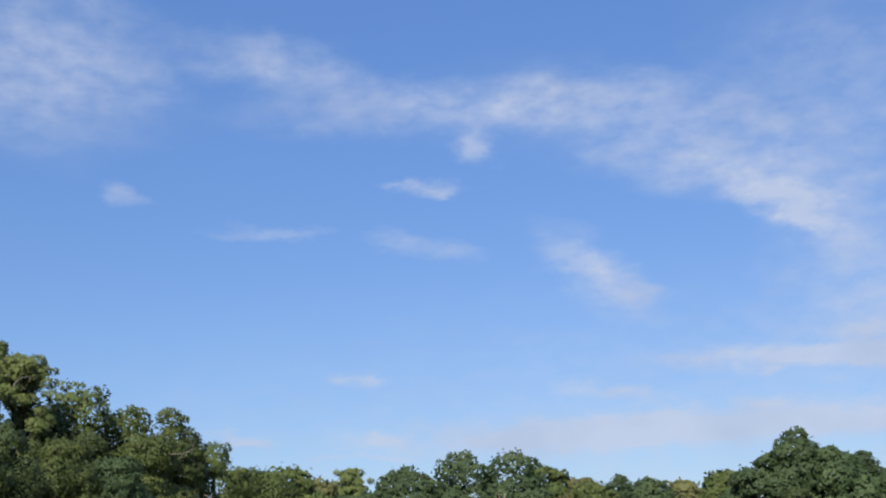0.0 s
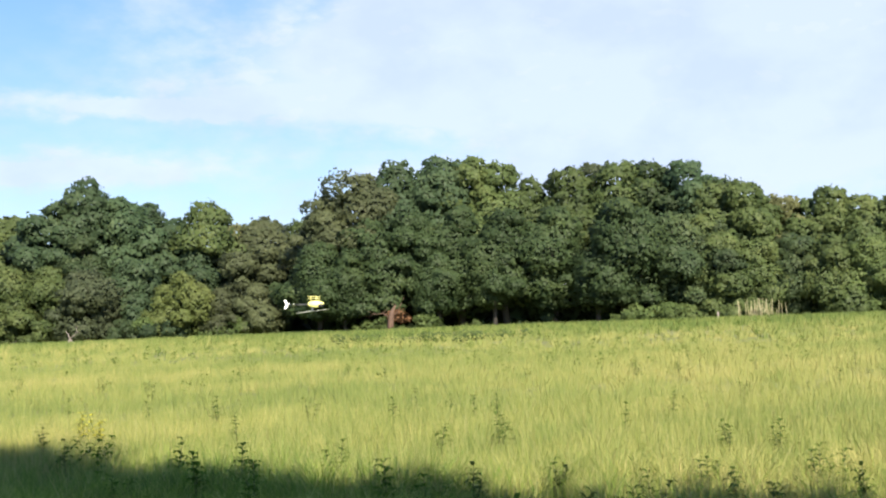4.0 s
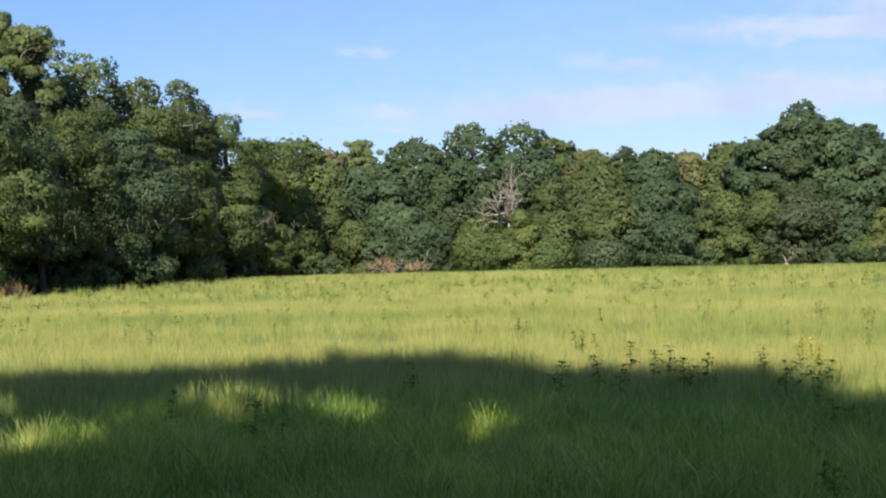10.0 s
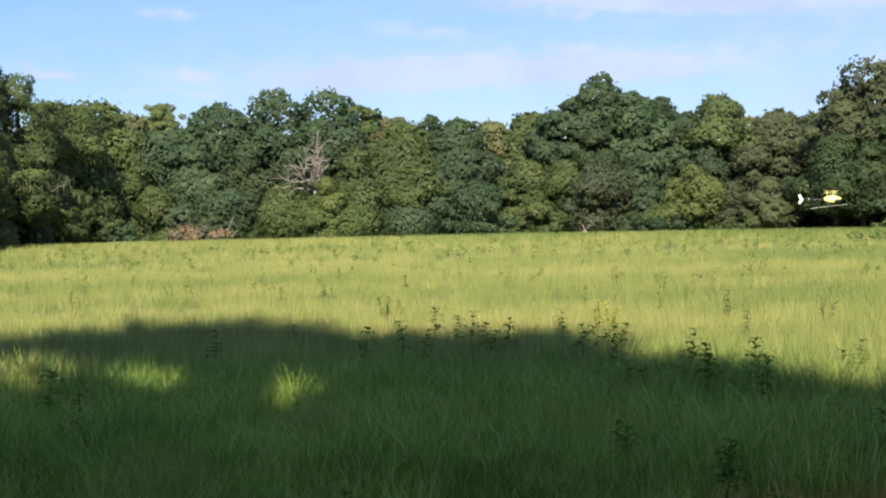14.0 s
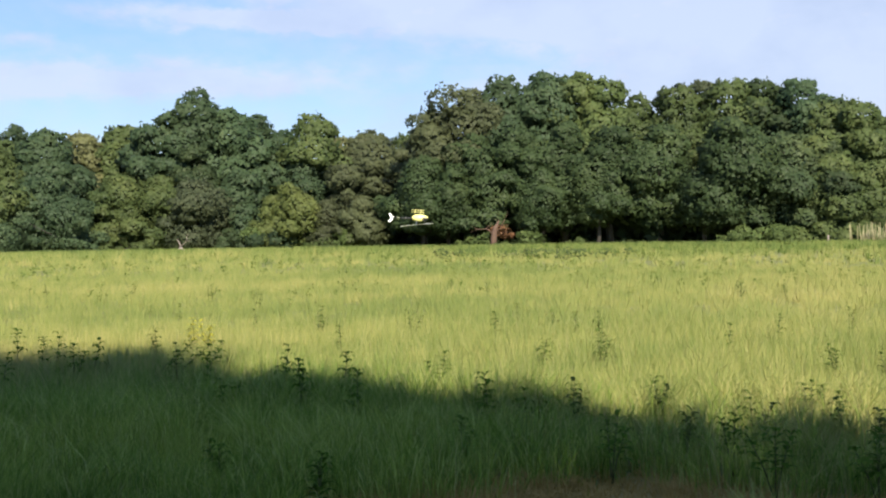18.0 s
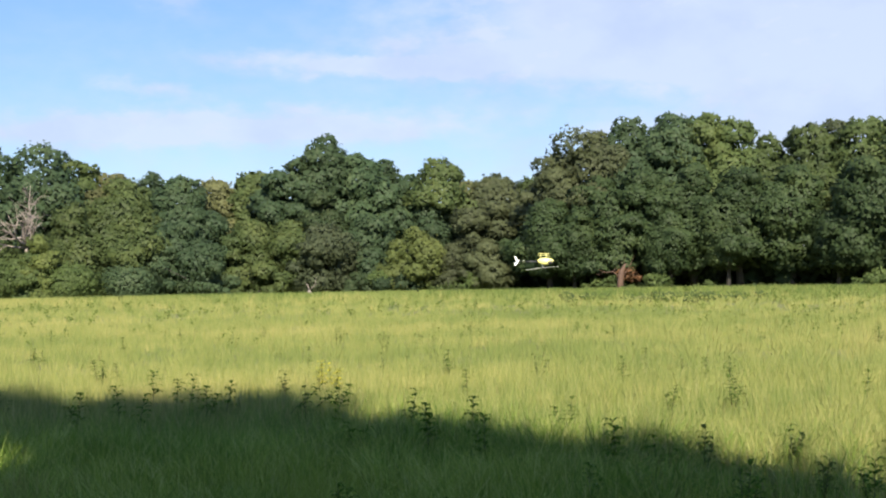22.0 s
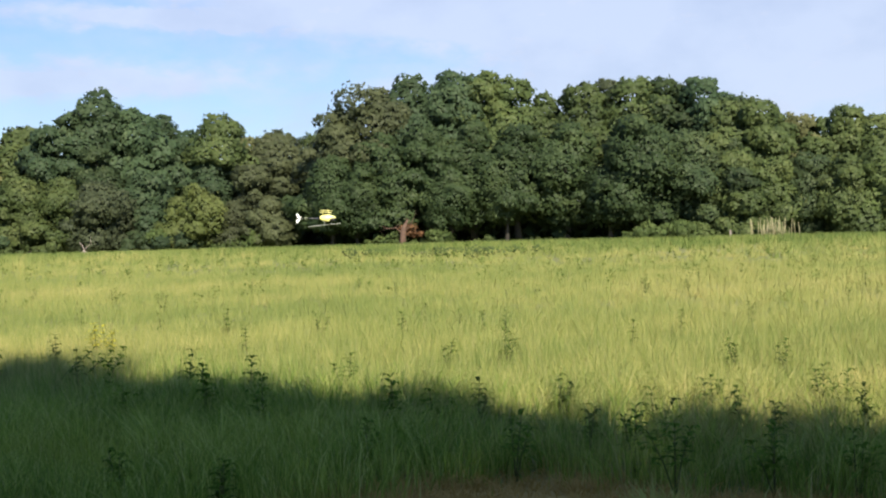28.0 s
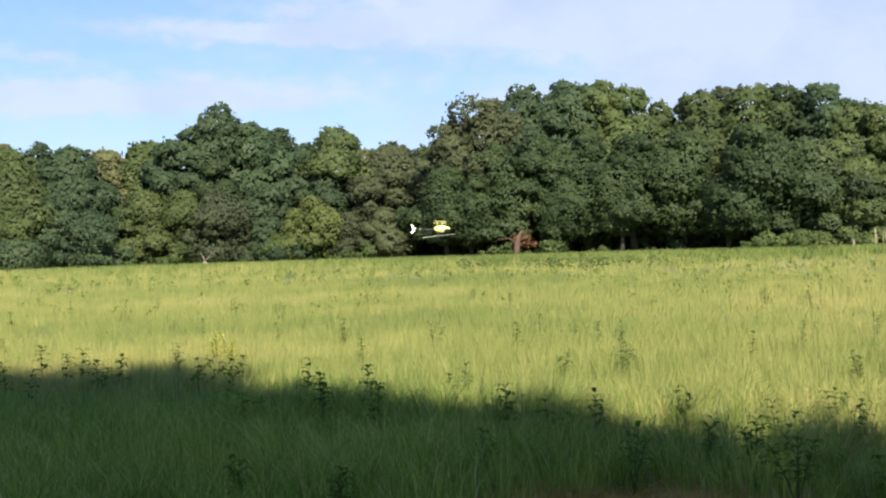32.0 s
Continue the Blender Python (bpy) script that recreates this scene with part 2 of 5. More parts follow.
RUST = foliage("rust_brown_leaves", (0.09, 0.045, 0.022), (0.17, 0.09, 0.045), (0.26, 0.15, 0.08), clear=0.15, rough=0.8)
CANE = foliage("pale_cane", (0.20, 0.19, 0.10), (0.34, 0.31, 0.18), (0.46, 0.42, 0.27), clear=0.15, rough=0.7)
WEED_LEAF = foliage("weed_leaves", (0.04, 0.09, 0.012), (0.08, 0.15, 0.02), (0.14, 0.22, 0.035), patch=6, clear=0.35, rough=0.85, gloss=0.02)
WEED_MID = foliage("light_weed_leaves", (0.045, 0.08, 0.016), (0.09, 0.13, 0.028), (0.17, 0.2, 0.055), patch=6, clear=0.35, rough=0.85, gloss=0.02)
WEED_YELLOW = foliage("yellow_weed_leaves", (0.22, 0.23, 0.03), (0.40, 0.38, 0.045), (0.58, 0.53, 0.09), patch=6, clear=0.3)


def bark(name, dark, light):
    mat, nodes, links, bsdf = material(name)
    coord = nodes.new("ShaderNodeTexCoord")
    grain = noise_node(nodes, links, 3.0, 6, 0.65, coord.outputs["Object"], (3, 3, 0.6))
    tones = ramp_node(nodes, [(0.3, dark), (0.7, light)])
    links.new(grain.outputs[0], tones.inputs[0])
    links.new(tones.outputs[0], bsdf.inputs["Base Color"])
    bsdf.inputs["Roughness"].default_value = 0.9
    bump = nodes.new("ShaderNodeBump")
    bump.inputs["Strength"].default_value = 0.6
    bump.inputs["Distance"].default_value = 0.04
    links.new(grain.outputs[0], bump.inputs["Height"])
    links.new(bump.outputs[0], bsdf.inputs["Normal"])
    return mat


BARK = bark("oak_bark", (0.022, 0.019, 0.016), (0.07, 0.062, 0.052))
PALE_BARK = bark("weathered_wood", (0.16, 0.13, 0.11), (0.38, 0.325, 0.285))
RED_BARK = bark("red_brown_bark", (0.055, 0.032, 0.022), (0.14, 0.085, 0.056))
GREY_BARK = bark("grey_dead_bark", (0.10, 0.088, 0.075), (0.24, 0.215, 0.19))
STEM = bark("green_stem", (0.06, 0.085, 0.025), (0.13, 0.14, 0.05))


def grass_material(name, low, mid, high, dryness, stems):
    """Grass: drifts some metres wide, tufts a hand wide, every blade its own tone, and stem, leaf and seed head up each blade."""
    mat, nodes, links, bsdf = material(name)
    geo = nodes.new("ShaderNodeNewGeometry")
    broad = noise_node(nodes, links, 0.11, 4, 0.6, geo.outputs["Position"], (0.6, 1.6, 0))
    small = noise_node(nodes, links, 2.6, 5, 0.8, geo.outputs["Position"], (1, 0.8, 1.5))
    fine = noise_node(nodes, links, 17, 2, 0.6, geo.outputs["Position"], (1, 1, 0.7))
    patch = noise_node(nodes, links, 0.75, 3, 0.6, geo.outputs["Position"], (1, 1.3, 0))

    def sum_of(a, k, b):
        n = nodes.new("ShaderNodeMath")
        n.operation = "MULTIPLY_ADD"
        links.new(a, n.inputs[0])
        n.inputs[1].default_value = k
        if isinstance(b, float):
            n.inputs[2].default_value = b
        else:
            links.new(b, n.inputs[2])
        return n.outputs[0]

    tone = sum_of(fine.outputs[0], 0.42, sum_of(small.outputs[0], 0.8, sum_of(patch.outputs[0], 0.9, sum_of(broad.outputs[0], 1.5, -1.11))))
    tones = ramp_node(nodes, [(0.5, low), (0.7, mid), (0.95, high)])
    links.new(tone, tones.inputs[0])
    dry = ramp_node(nodes, stems)
    links.new(geo.outputs["Random Per Island"], dry.inputs[0])
    colour = mix_rgb(nodes, links, dryness, tones.outputs[0], dry.outputs[0])
    links.new(colour, bsdf.inputs["Base Color"])
    bsdf.inputs["Roughness"].default_value = 0.6
    bsdf.inputs["Specular IOR Level"].default_value = 0.2
    glow = nodes.new("ShaderNodeBsdfTranslucent")
    links.new(colour, glow.inputs["Color"])
    both = nodes.new("ShaderNodeMixShader")
    both.inputs[0].default_value = 0.36
    links.new(bsdf.outputs[0], both.inputs[1])
    links.new(glow.outputs[0], both.inputs[2])
    links.new(both.outputs[0], nodes["Material Output"].inputs["Surface"])
    return mat


GRASS = grass_material("meadow_grass", (0.12, 0.18, 0.044), (0.25, 0.285, 0.075), (0.43, 0.385, 0.135), 0.5, [(0.0, (0.06, 0.11, 0.024)), (0.4, (0.2, 0.255, 0.06)), (0.75, (0.38, 0.37, 0.12)), (1.0, (0.52, 0.46, 0.22))])
# same grass with the shade's green cast put into its colour
SHADE_GRASS = grass_material("shade_tinted_grass", (0.046, 0.124, 0.014), (0.182, 0.311, 0.040), (0.447, 0.537, 0.104), 0.55, [(0.0, (0.023, 0.067, 0.009)), (0.4, (0.124, 0.245, 0.031)), (0.75, (0.381, 0.479, 0.095)), (1.0, (0.662, 0.632, 0.288))])
OPEN_GRASS = grass_material("open_meadow_grass", (0.13, 0.185, 0.047), (0.235, 0.27, 0.074), (0.37, 0.345, 0.122), 0.22, [(0.0, (0.115, 0.165, 0.04)), (0.5, (0.22, 0.255, 0.066)), (1.0, (0.42, 0.375, 0.16))])
EDGE_GRASS = grass_material("edge_grass", (0.075, 0.125, 0.03), (0.14, 0.195, 0.046), (0.24, 0.265, 0.08), 0.2, [(0.0, (0.07, 0.12, 0.028)), (0.5, (0.14, 0.19, 0.045)), (1.0, (0.27, 0.28, 0.09))])
STRAW = foliage("straw_grass", (0.17, 0.22, 0.055), (0.33, 0.37, 0.11), (0.54, 0.53, 0.21), patch=7, clear=0.35, rough=0.8)
DRY_GRASS = foliage("dry_cut_grass", (0.20, 0.15, 0.042), (0.52, 0.375, 0.12), (0.76, 0.58, 0.26), patch=2.5, clear=0.3, rough=0.8)


def soil_material():
    mat, nodes, links, bsdf = material("meadow_floor")
    geo = nodes.new("ShaderNodeNewGeometry")
    broad = noise_node(nodes, links, 0.11, 4, 0.6, geo.outputs["Position"], (0.6, 1.6, 0))
    fine = noise_node(nodes, links, 5, 6, 0.7, geo.outputs["Position"])
    tones = ramp_node(nodes, [(0.35, (0.09, 0.13, 0.026)), (0.65, (0.18, 0.20, 0.045))])
    links.new(broad.outputs[0], tones.inputs[0])
    dirt = ramp_node(nodes, [(0.35, (0.07, 0.06, 0.025)), (0.7, (0.19, 0.16, 0.06))])
    links.new(fine.outputs[0], dirt.inputs[0])
    colour = mix_rgb(nodes, links, 0.4, tones.outputs[0], dirt.outputs[0])
    links.new(colour, bsdf.inputs["Base Color"])
    bsdf.inputs["Roughness"].default_value = 0.95
    bump = nodes.new("ShaderNodeBump")
    bump.inputs["Strength"].default_value = 0.8
    bump.inputs["Distance"].default_value = 0.05
    links.new(fine.outputs[0], bump.inputs["Height"])
    links.new(bump.outputs[0], bsdf.inputs["Normal"])
    return mat


SOIL = soil_material()


def thatch_material():
    mat, nodes, links, bsdf = material("cut_thatch")
    geo = nodes.new("ShaderNodeNewGeometry")
    fine = noise_node(nodes, links, 30, 6, 0.75, geo.outputs["Position"], (1, 2.2, 1))
    tones = ramp_node(nodes, [(0.32, (0.17, 0.12, 0.04)), (0.52, (0.42, 0.30, 0.11)), (0.72, (0.68, 0.52, 0.24))])
    links.new(fine.outputs[0], tones.inputs[0])
    colour = mix_rgb(nodes, links, 0.3, tones.outputs[0], (0.16, 0.19, 0.05))
    links.new(colour, bsdf.inputs["Base Color"])
    bsdf.inputs["Roughness"].default_value = 0.95
    bump = nodes.new("ShaderNodeBump")
    bump.inputs["Strength"].default_value = 0.8
    bump.inputs["Distance"].default_value = 0.02
    links.new(fine.outputs[0], bump.inputs["Height"])
    links.new(bump.outputs[0], bsdf.inputs["Normal"])
    return mat


THATCH = thatch_material()


# ---- mesh helpers ----
def sheet(name, verts, faces, mat, parent=None, label="", normals=None):
    """One mesh object from arrays: verts (n, 3) and faces (m, 3 or 4)."""
    mesh = bpy.data.meshes.new(name)
    verts, faces = np.asarray(verts, dtype=np.float32), np.asarray(faces, dtype=np.int32)
    side = faces.shape[1]
    mesh.vertices.add(len(verts))
    mesh.vertices.foreach_set("co", verts.ravel())
    mesh.loops.add(faces.size)
    mesh.loops.foreach_set("vertex_index", faces.ravel())
    mesh.polygons.add(len(faces))
    mesh.polygons.foreach_set("loop_start", np.arange(0, faces.size, side, dtype=np.int32))
    mesh.update(calc_edges=True)
    if normals is not None:
        # foliage is shaded by the bough that it grows on
        mesh.attributes.new("custom_normal", "FLOAT_VECTOR", "POINT").data.foreach_set("vector", np.asarray(normals, dtype=np.float32).ravel())
    mesh.materials.append(mat)
    ob = new(name, mesh)
    if parent is not None:
        ob.parent = parent
    if label:
        tagged(ob, label)
    return ob


def part(name, bm, mat, parent=None, label="", smooth=True):
    mesh = bpy.data.meshes.new(name)
    bm.to_mesh(mesh)
    bm.free()
    mesh.materials.append(mat)
    if smooth:
        mesh.polygons.foreach_set("use_smooth", [True] * len(mesh.polygons))
    ob = new(name, mesh)
    if parent is not None:
        ob.parent = parent
    if label:
        tagged(ob, label)
    return ob


def tube(bm, points, radii, sides=7):
    """A tapered limb along points."""
    rings = []
    points = [Vector(p) for p in points]
    for i, p in enumerate(points):
        d = (points[min(i + 1, len(points) - 1)] - points[max(i - 1, 0)]).normalized()
        u = d.cross(Vector((0.31, 0.94, 0.12))).normalized()
        v = d.cross(u)
        rings.append([bm.verts.new(p + (u * math.cos(k * math.tau / sides) + v * math.sin(k * math.tau / sides)) * radii[i]) for k in range(sides)])
    for a, b in zip(rings, rings[1:]):
        for k in range(sides):
            bm.faces.new((a[k], a[(k + 1) % sides], b[(k + 1) % sides], b[k]))
    bm.faces.new(rings[-1])
    bm.faces.new(rings[0][::-1])


def unit(v):
    return v / np.maximum(np.linalg.norm(v, axis=1, keepdims=True), 1e-6)


def leaves(rng, centres, normals, size, narrow=0.62, simple=False, jitter=0.5):
    """Leaf sprays: verts, faces. Folded rhombs of four corners, or plain three-cornered ones for trees far off."""
    n = len(centres)
    nrm = unit(unit(normals) + rng.normal(0, jitter, (n, 3)))
    along = unit(np.cross(nrm, rng.normal(0, 1, (n, 3))))
    across = np.cross(nrm, along)
    s = size * rng.uniform(0.6, 1.35, (n, 1))
    w = s * narrow * rng.uniform(0.7, 1.2, (n, 1))
    if simple:
        v = np.stack([centres - along * s * 0.5 - across * w * 0.55, centres + across * w * 0.75, centres + along * s * 0.6 - across * w * rng.uniform(-0.3, 0.5, (n, 1))], 1)
        return v.reshape(-1, 3), np.arange(n * 3).reshape(-1, 3)[:, ::-1]
    fold = nrm * s * rng.uniform(-0.25, 0.3, (n, 1))
    v = np.stack([centres - along * s * 0.5, centres + across * w * 0.5 + fold, centres + along * s * 0.5, centres - across * w * 0.5 + fold * 0.6], 1)
    return v.reshape(-1, 3), np.arange(n * 4).reshape(-1, 4)[:, ::-1]


def puffs(rng, base, top, radius, count):
    """The leaf masses of a crown: bough masses set apart on a lumpy dome, each covered with lesser clumps. Gives centres, half-axes and the middle of the mass each belongs to."""
    tall = top - base
    big = min(radius, tall * 0.5)
    mains = max(9, count // 7)
    placed = []
    apart = 1.0
    lobe = rng.uniform(0, math.tau)
    while len(placed) < mains:
        u = rng.random() ** 0.8
        a = rng.uniform(0, math.tau)
        m = big * rng.choice([0.3, 0.4, 0.52, 0.64]) * rng.uniform(0.9, 1.15)
        wide = radius * min(1, ((1 - u) * 2.0 + 0.015) ** 0.55) * (0.74 + 0.26 * min(1, u * 3)) * (1 + 0.15 * math.sin(3 * a + lobe + u * 4))
        reach = max(wide - m * 0.75, 0) * rng.uniform(0.7, 1.12)
        c = np.array([math.cos(a) * reach, math.sin(a) * reach, base + u * tall - m * 0.4])
        if all(np.linalg.norm((c - q) * (1, 1, 1.25)) > apart * (m + n) * 0.93 for q, n in placed):
            placed.append((c, m))
            apart = min(1.0, apart * 1.03)
        else:
            apart *= 0.96
    # a dense heart behind the boughs, following the dome
    cs, ss, home, hearts = [], [], [], max(4, int(tall / (radius * 0.55)))
    for k in range(hearts):
        u = (k + 0.5) / hearts * 0.95
        wide = radius * min(1, ((1 - u) * 2.0) ** 0.55) * (0.74 + 0.26 * min(1, u * 3))
        for _ in range(3):
            cs.append(np.array([rng.normal(0, 0.2) * wide, rng.normal(0, 0.2) * wide, base + u * tall]))
            ss.append(wide * rng.uniform(0.5, 0.64))
            home.append(cs[-1])
    for c, m in placed:
        cs.append(c)
        ss.append(m * 0.8)
        home.append(c)
        for _ in range(int(np.clip(9 * m * m, 8, 26))):
            d = rng.normal(0, 1, 3) + np.array([c[0] / radius, c[1] / radius, 0.55]) * 0.6
            d /= np.linalg.norm(d)
            r = min(m * rng.uniform(0.2, 0.42), rng.uniform(0.4, 0.85))
            cs.append(c + d * (np.array([1.0, 1.0, 0.78]) * m - r * 0.62) * rng.uniform(0.85, 1.08))
            ss.append(r)
            home.append(c - np.array([0, 0, 0.25 * m]))
    cs, size, home = np.array(cs), np.clip(np.array(ss), 0.22, radius * 0.8), np.array(home)
    drop = top - np.max(cs[hearts * 3:, 2] + size[hearts * 3:] * 0.75)
    cs[:, 2] = np.minimum(cs[:, 2] + drop, top - size * 0.75)
    cs[:, 2] = np.maximum(cs[:, 2], base + size * 0.3)
    home[:, 2] += drop
    axes = size[:, None] * rng.uniform([0.85, 0.85, 0.6], [1.25, 1.25, 0.95], (len(size), 3))
    return cs, axes, home


def open_side(x, y):
    """From a place at the wood's edge towards the light over the open meadow."""
    way = np.array([20.0 - x, 30.0 - y, 0.0])
    return way / np.linalg.norm(way) + np.array([0, 0, 0.12])


def bough_leaves(rng, centre, axes, per_area, leaf, gap=None, origin=(0, 0, 0), limit=None, simple=False, face=None, home=None, narrow=0.62):
    axes = np.asarray(axes)
    if axes.ndim == 1:
        axes = np.stack([axes, axes, axes * 0.7], 1)
    size = axes.mean(1)
    counts = np.maximum((4 * math.pi * size ** 2 * per_area).astype(int), 12)
    idx = np.repeat(np.arange(len(size)), counts)
    thinned = 1.0
    if limit and len(idx) > 3.7 * limit:
        thinned = len(idx) / (3.7 * limit)
        idx = rng.choice(idx, int(3.7 * limit), replace=False)
    d = unit(rng.normal(0, 1, (len(idx), 3)))
    ph = rng.uniform(0, math.tau, 3)
    r = 0.3 + 0.7 * rng.random((len(idx), 1)) ** 0.42
    r += 0.10 * rng.normal(0, 1, (len(idx), 1))
    p = centre[idx] + d * r * axes[idx]
    # ragged: boughs broken up at half a metre or so, twigs standing out
    rag = np.sin(p[:, 0] * 4.1 + ph[0] + 2 * np.sin(p[:, 2] * 2.3)) * np.sin(p[:, 1] * 3.7 + ph[1]) * np.sin(p[:, 2] * 5.3 + ph[2] + p[:, 0])
    p = p + d * (0.2 * size[idx] * rag + 0.05 * np.minimum(rng.exponential(1.0, len(p)), 2.5) * (rng.random(len(p)) < 0.2))[:, None]
    keep = (rag + rng.normal(0, 0.3, len(p)) > -0.5)
    # nothing grows deep inside the crown
    inside = np.zeros(len(p), dtype=bool)
    for c, ax in zip(centre, axes):
        inside |= (((p - c) / (ax * 0.62)) ** 2).sum(1) < 1
    keep &= ~inside | (rng.random(len(p)) < 0.05)
    if home is None:
        nrm = d + np.array([0, 0, 0.35])
    else:
        out = unit(p - home[idx])
        nrm = 0.5 * d + 0.9 * out + np.array([0, 0, 0.12])
        # thin on the undersides of the boughs
        keep &= (out[:, 2] > -0.4) | (rng.random(len(p)) < 0.3)
    # foliage is thin on the side away from the open meadow
    if face is not None:
        keep &= (d @ face > -0.2) | (rng.random(len(p)) < 0.15)
    if gap is not None:
        # loose sprays round the crown, which soften the edge of its shade
        p = p + rng.normal(0, 0.2, p.shape) * (1 + 1.2 * (rng.random((len(p), 1)) < 0.25))
        keep &= gap(p + np.array(origin), rng)
    p, nrm = p[keep], nrm[keep]
    if limit and len(p) > limit:
        pick = rng.permutation(len(p))[:limit]
        thinned *= len(p) / limit
        p, nrm = p[pick], nrm[pick]
    leaf *= min(max(1.0, thinned) ** 0.42, 1.75)
    v, f = leaves(rng, p, nrm if face is None else unit(nrm) + 0.75 * face, leaf, narrow, simple=simple, jitter=0.42)
    soft = unit(unit(nrm) + rng.normal(0, 0.22, p.shape))
    return v, f, np.repeat(soft, 3 if simple else 4, axis=0)


KIND_WORDS = {
    "crown": ("broad oak with a high crown of pale, light-passing leaves", "oak tree"),
    "oak": ("tall broadleaf oak with dense mid-green foliage", "oak tree"),
    "live": ("broad dark live oak with heavy hanging boughs", "oak tree"),
    "dark": ("dark green broadleaf tree with shadowed foliage", "tree"),
    "blue": ("deep green broadleaf tree with a full rounded crown", "tree"),
    "fresh": ("fresh green broadleaf tree with sunlit foliage", "tree"),
    "lime": ("small yellow-green tree with sunlit leaves at the wood's edge", "tree"),
    "olive": ("olive-green tree with fine dull foliage", "tree"),
    "grey": ("grey-green thinly leaved tree with bare twigs", "tree"),
    "straw": ("pale straw-green tree top behind the front row", "tree"),
    "pine": ("tall pine with tufted yellow-green needles and bare limbs", "pine tree"),
}


def limbs_of(rng, trunk_top, centre, size, thick, count, mat, parent):
    order = rng.permutation(len(size))[:count]
    for i in order:
        end = Vector(centre[i])
        start = Vector((trunk_top[0] * 0.6, trunk_top[1] * 0.6, min(trunk_top[2], end.z * 0.75) * rng.uniform(0.45, 0.9)))
        bend = (start + end) / 2 + Vector((rng.normal(0, 0.25), rng.normal(0, 0.25), rng.uniform(-0.1, 0.4)))
        bm = bmesh.new()
        tube(bm, [start, bend, end], [thick, thick * 0.7, thick * 0.25], 5)
        part("limb", bm, mat, parent)


WOOD = []


def make_tree(x, y, height, radius, kind, base=0.3, per_area=120, leaf=0.185, wide=1.3, limit=12600, simple=True, boughs=None, gap=None, limb_count=4, seed=0, group="trees round the meadow", label=""):
    rng = np.random.default_rng(int(abs(x) * 971 + abs(y) * 131 + height * 17 + seed))
    tree = new("oak_tree" if kind in ("oak", "dark", "fresh", "live") else "broadleaf_tree")
    tree.location = (x, y, 0)
    words, category = KIND_WORDS[kind]
    tagged(tree, label or words, category, group)
    lean = rng.normal(0, 0.05 * radius, 2)
    tip = height - min(radius, height * 0.3) * 0.5
    if boughs is None:
        boughs = int(np.clip(40 + 6.0 * radius * wide * (height - base) / 3.0, 48, 170))
    radius *= wide
    centre, size, home = puffs(rng, base, height, radius, boughs)
    thick = 0.035 * height ** 0.9
    bm = bmesh.new()
    tube(bm, [(0, 0, -0.1), (lean[0] * 0.3, lean[1] * 0.3, height * 0.2), (lean[0], lean[1], height * 0.5), (lean[0] * 1.4, lean[1] * 1.4, tip)],
         [thick * 1.35, thick, thick * 0.7, thick * 0.15], 8)
    trunk_part = part("trunk", bm, BARK, tree)
    limbs_of(rng, (lean[0], lean[1], height * 0.6), centre, size, thick * 0.38, limb_count, BARK, trunk_part)
    face = None if gap is not None else open_side(x, y)
    v, f, n_out = bough_leaves(rng, centre, size, per_area, leaf, gap, (x, y, 0), limit, simple, face, home)
    sheet("crown", v, f, LEAF[kind], tree, normals=n_out)
    WOOD.append(tree)
    return tree


def make_pine(x, y, height, radius, flat=False):
    rng = np.random.default_rng(int(abs(x) * 977 + y * 13))
    tree = new("pine_tree")
    tree.location = (x, y, 0)
    tagged(tree, *KIND_WORDS["pine"], "pines above the oaks")
    thick = 0.016 * height
    bm = bmesh.new()
    wob = rng.normal(0, 0.15, (5, 2))
    pts = [(wob[i][0], wob[i][1], height * h) for i, h in enumerate((-0.01, 0.3, 0.6, 0.85, 0.98))]
    tube(bm, pts, [thick * 1.2, thick, thick * 0.75, thick * 0.4, thick * 0.12], 8)
    trunk_part = part("trunk", bm, BARK, tree)
    cs, ss, hs = [], [], []
    for k in range(44 if flat else 70):
        z = height * ((0.7 + 0.25 * rng.random()) if flat else (0.4 + 0.58 * rng.random() ** 0.85))
        a = rng.uniform(0, math.tau)
        reach = radius * (1.3 - 0.8 * max(0, z / height - 0.55) * 2) * rng.uniform(0.25, 1.1)
        if flat:
            reach = radius * 1.2 * math.sqrt(rng.random()) * (1 - 0.75 * max(0, z / height - 0.8) * 6)
        end = Vector((math.cos(a) * reach, math.sin(a) * reach, z + rng.uniform(0.0, 0.6)))
        if k < 18:
            bm = bmesh.new()
            tube(bm, [(0, 0, z - 0.5), (end.x * 0.55, end.y * 0.55, z - 0.25), tuple(end)], [thick * 0.3, thick * 0.22, thick * 0.1], 5)
            part("limb", bm, PALE_BARK if k % 3 == 2 else BARK, trunk_part)
        for _ in range(4):
            cs.append(np.array(end) * (rng.uniform(0.65, 1.1), rng.uniform(0.65, 1.1), 1) + rng.normal(0, 0.36, 3))
            ss.append(rng.uniform(0.32, 0.55) if flat else rng.uniform(0.28, 0.6))
            hs.append((end.x * 0.8, end.y * 0.8, end.z - 0.9))
    cs, ss, hs = np.array(cs), np.array(ss), np.array(hs)
    cs[:, 2] = np.minimum(cs[:, 2], height - ss * 0.6)
    v, f, n_out = bough_leaves(rng, cs, ss, 120, 0.24, limit=20000, simple=True, face=open_side(x, y), home=hs, narrow=0.34)
    sheet("crown", v, f, LEAF["pine"], tree, normals=n_out)
    return tree


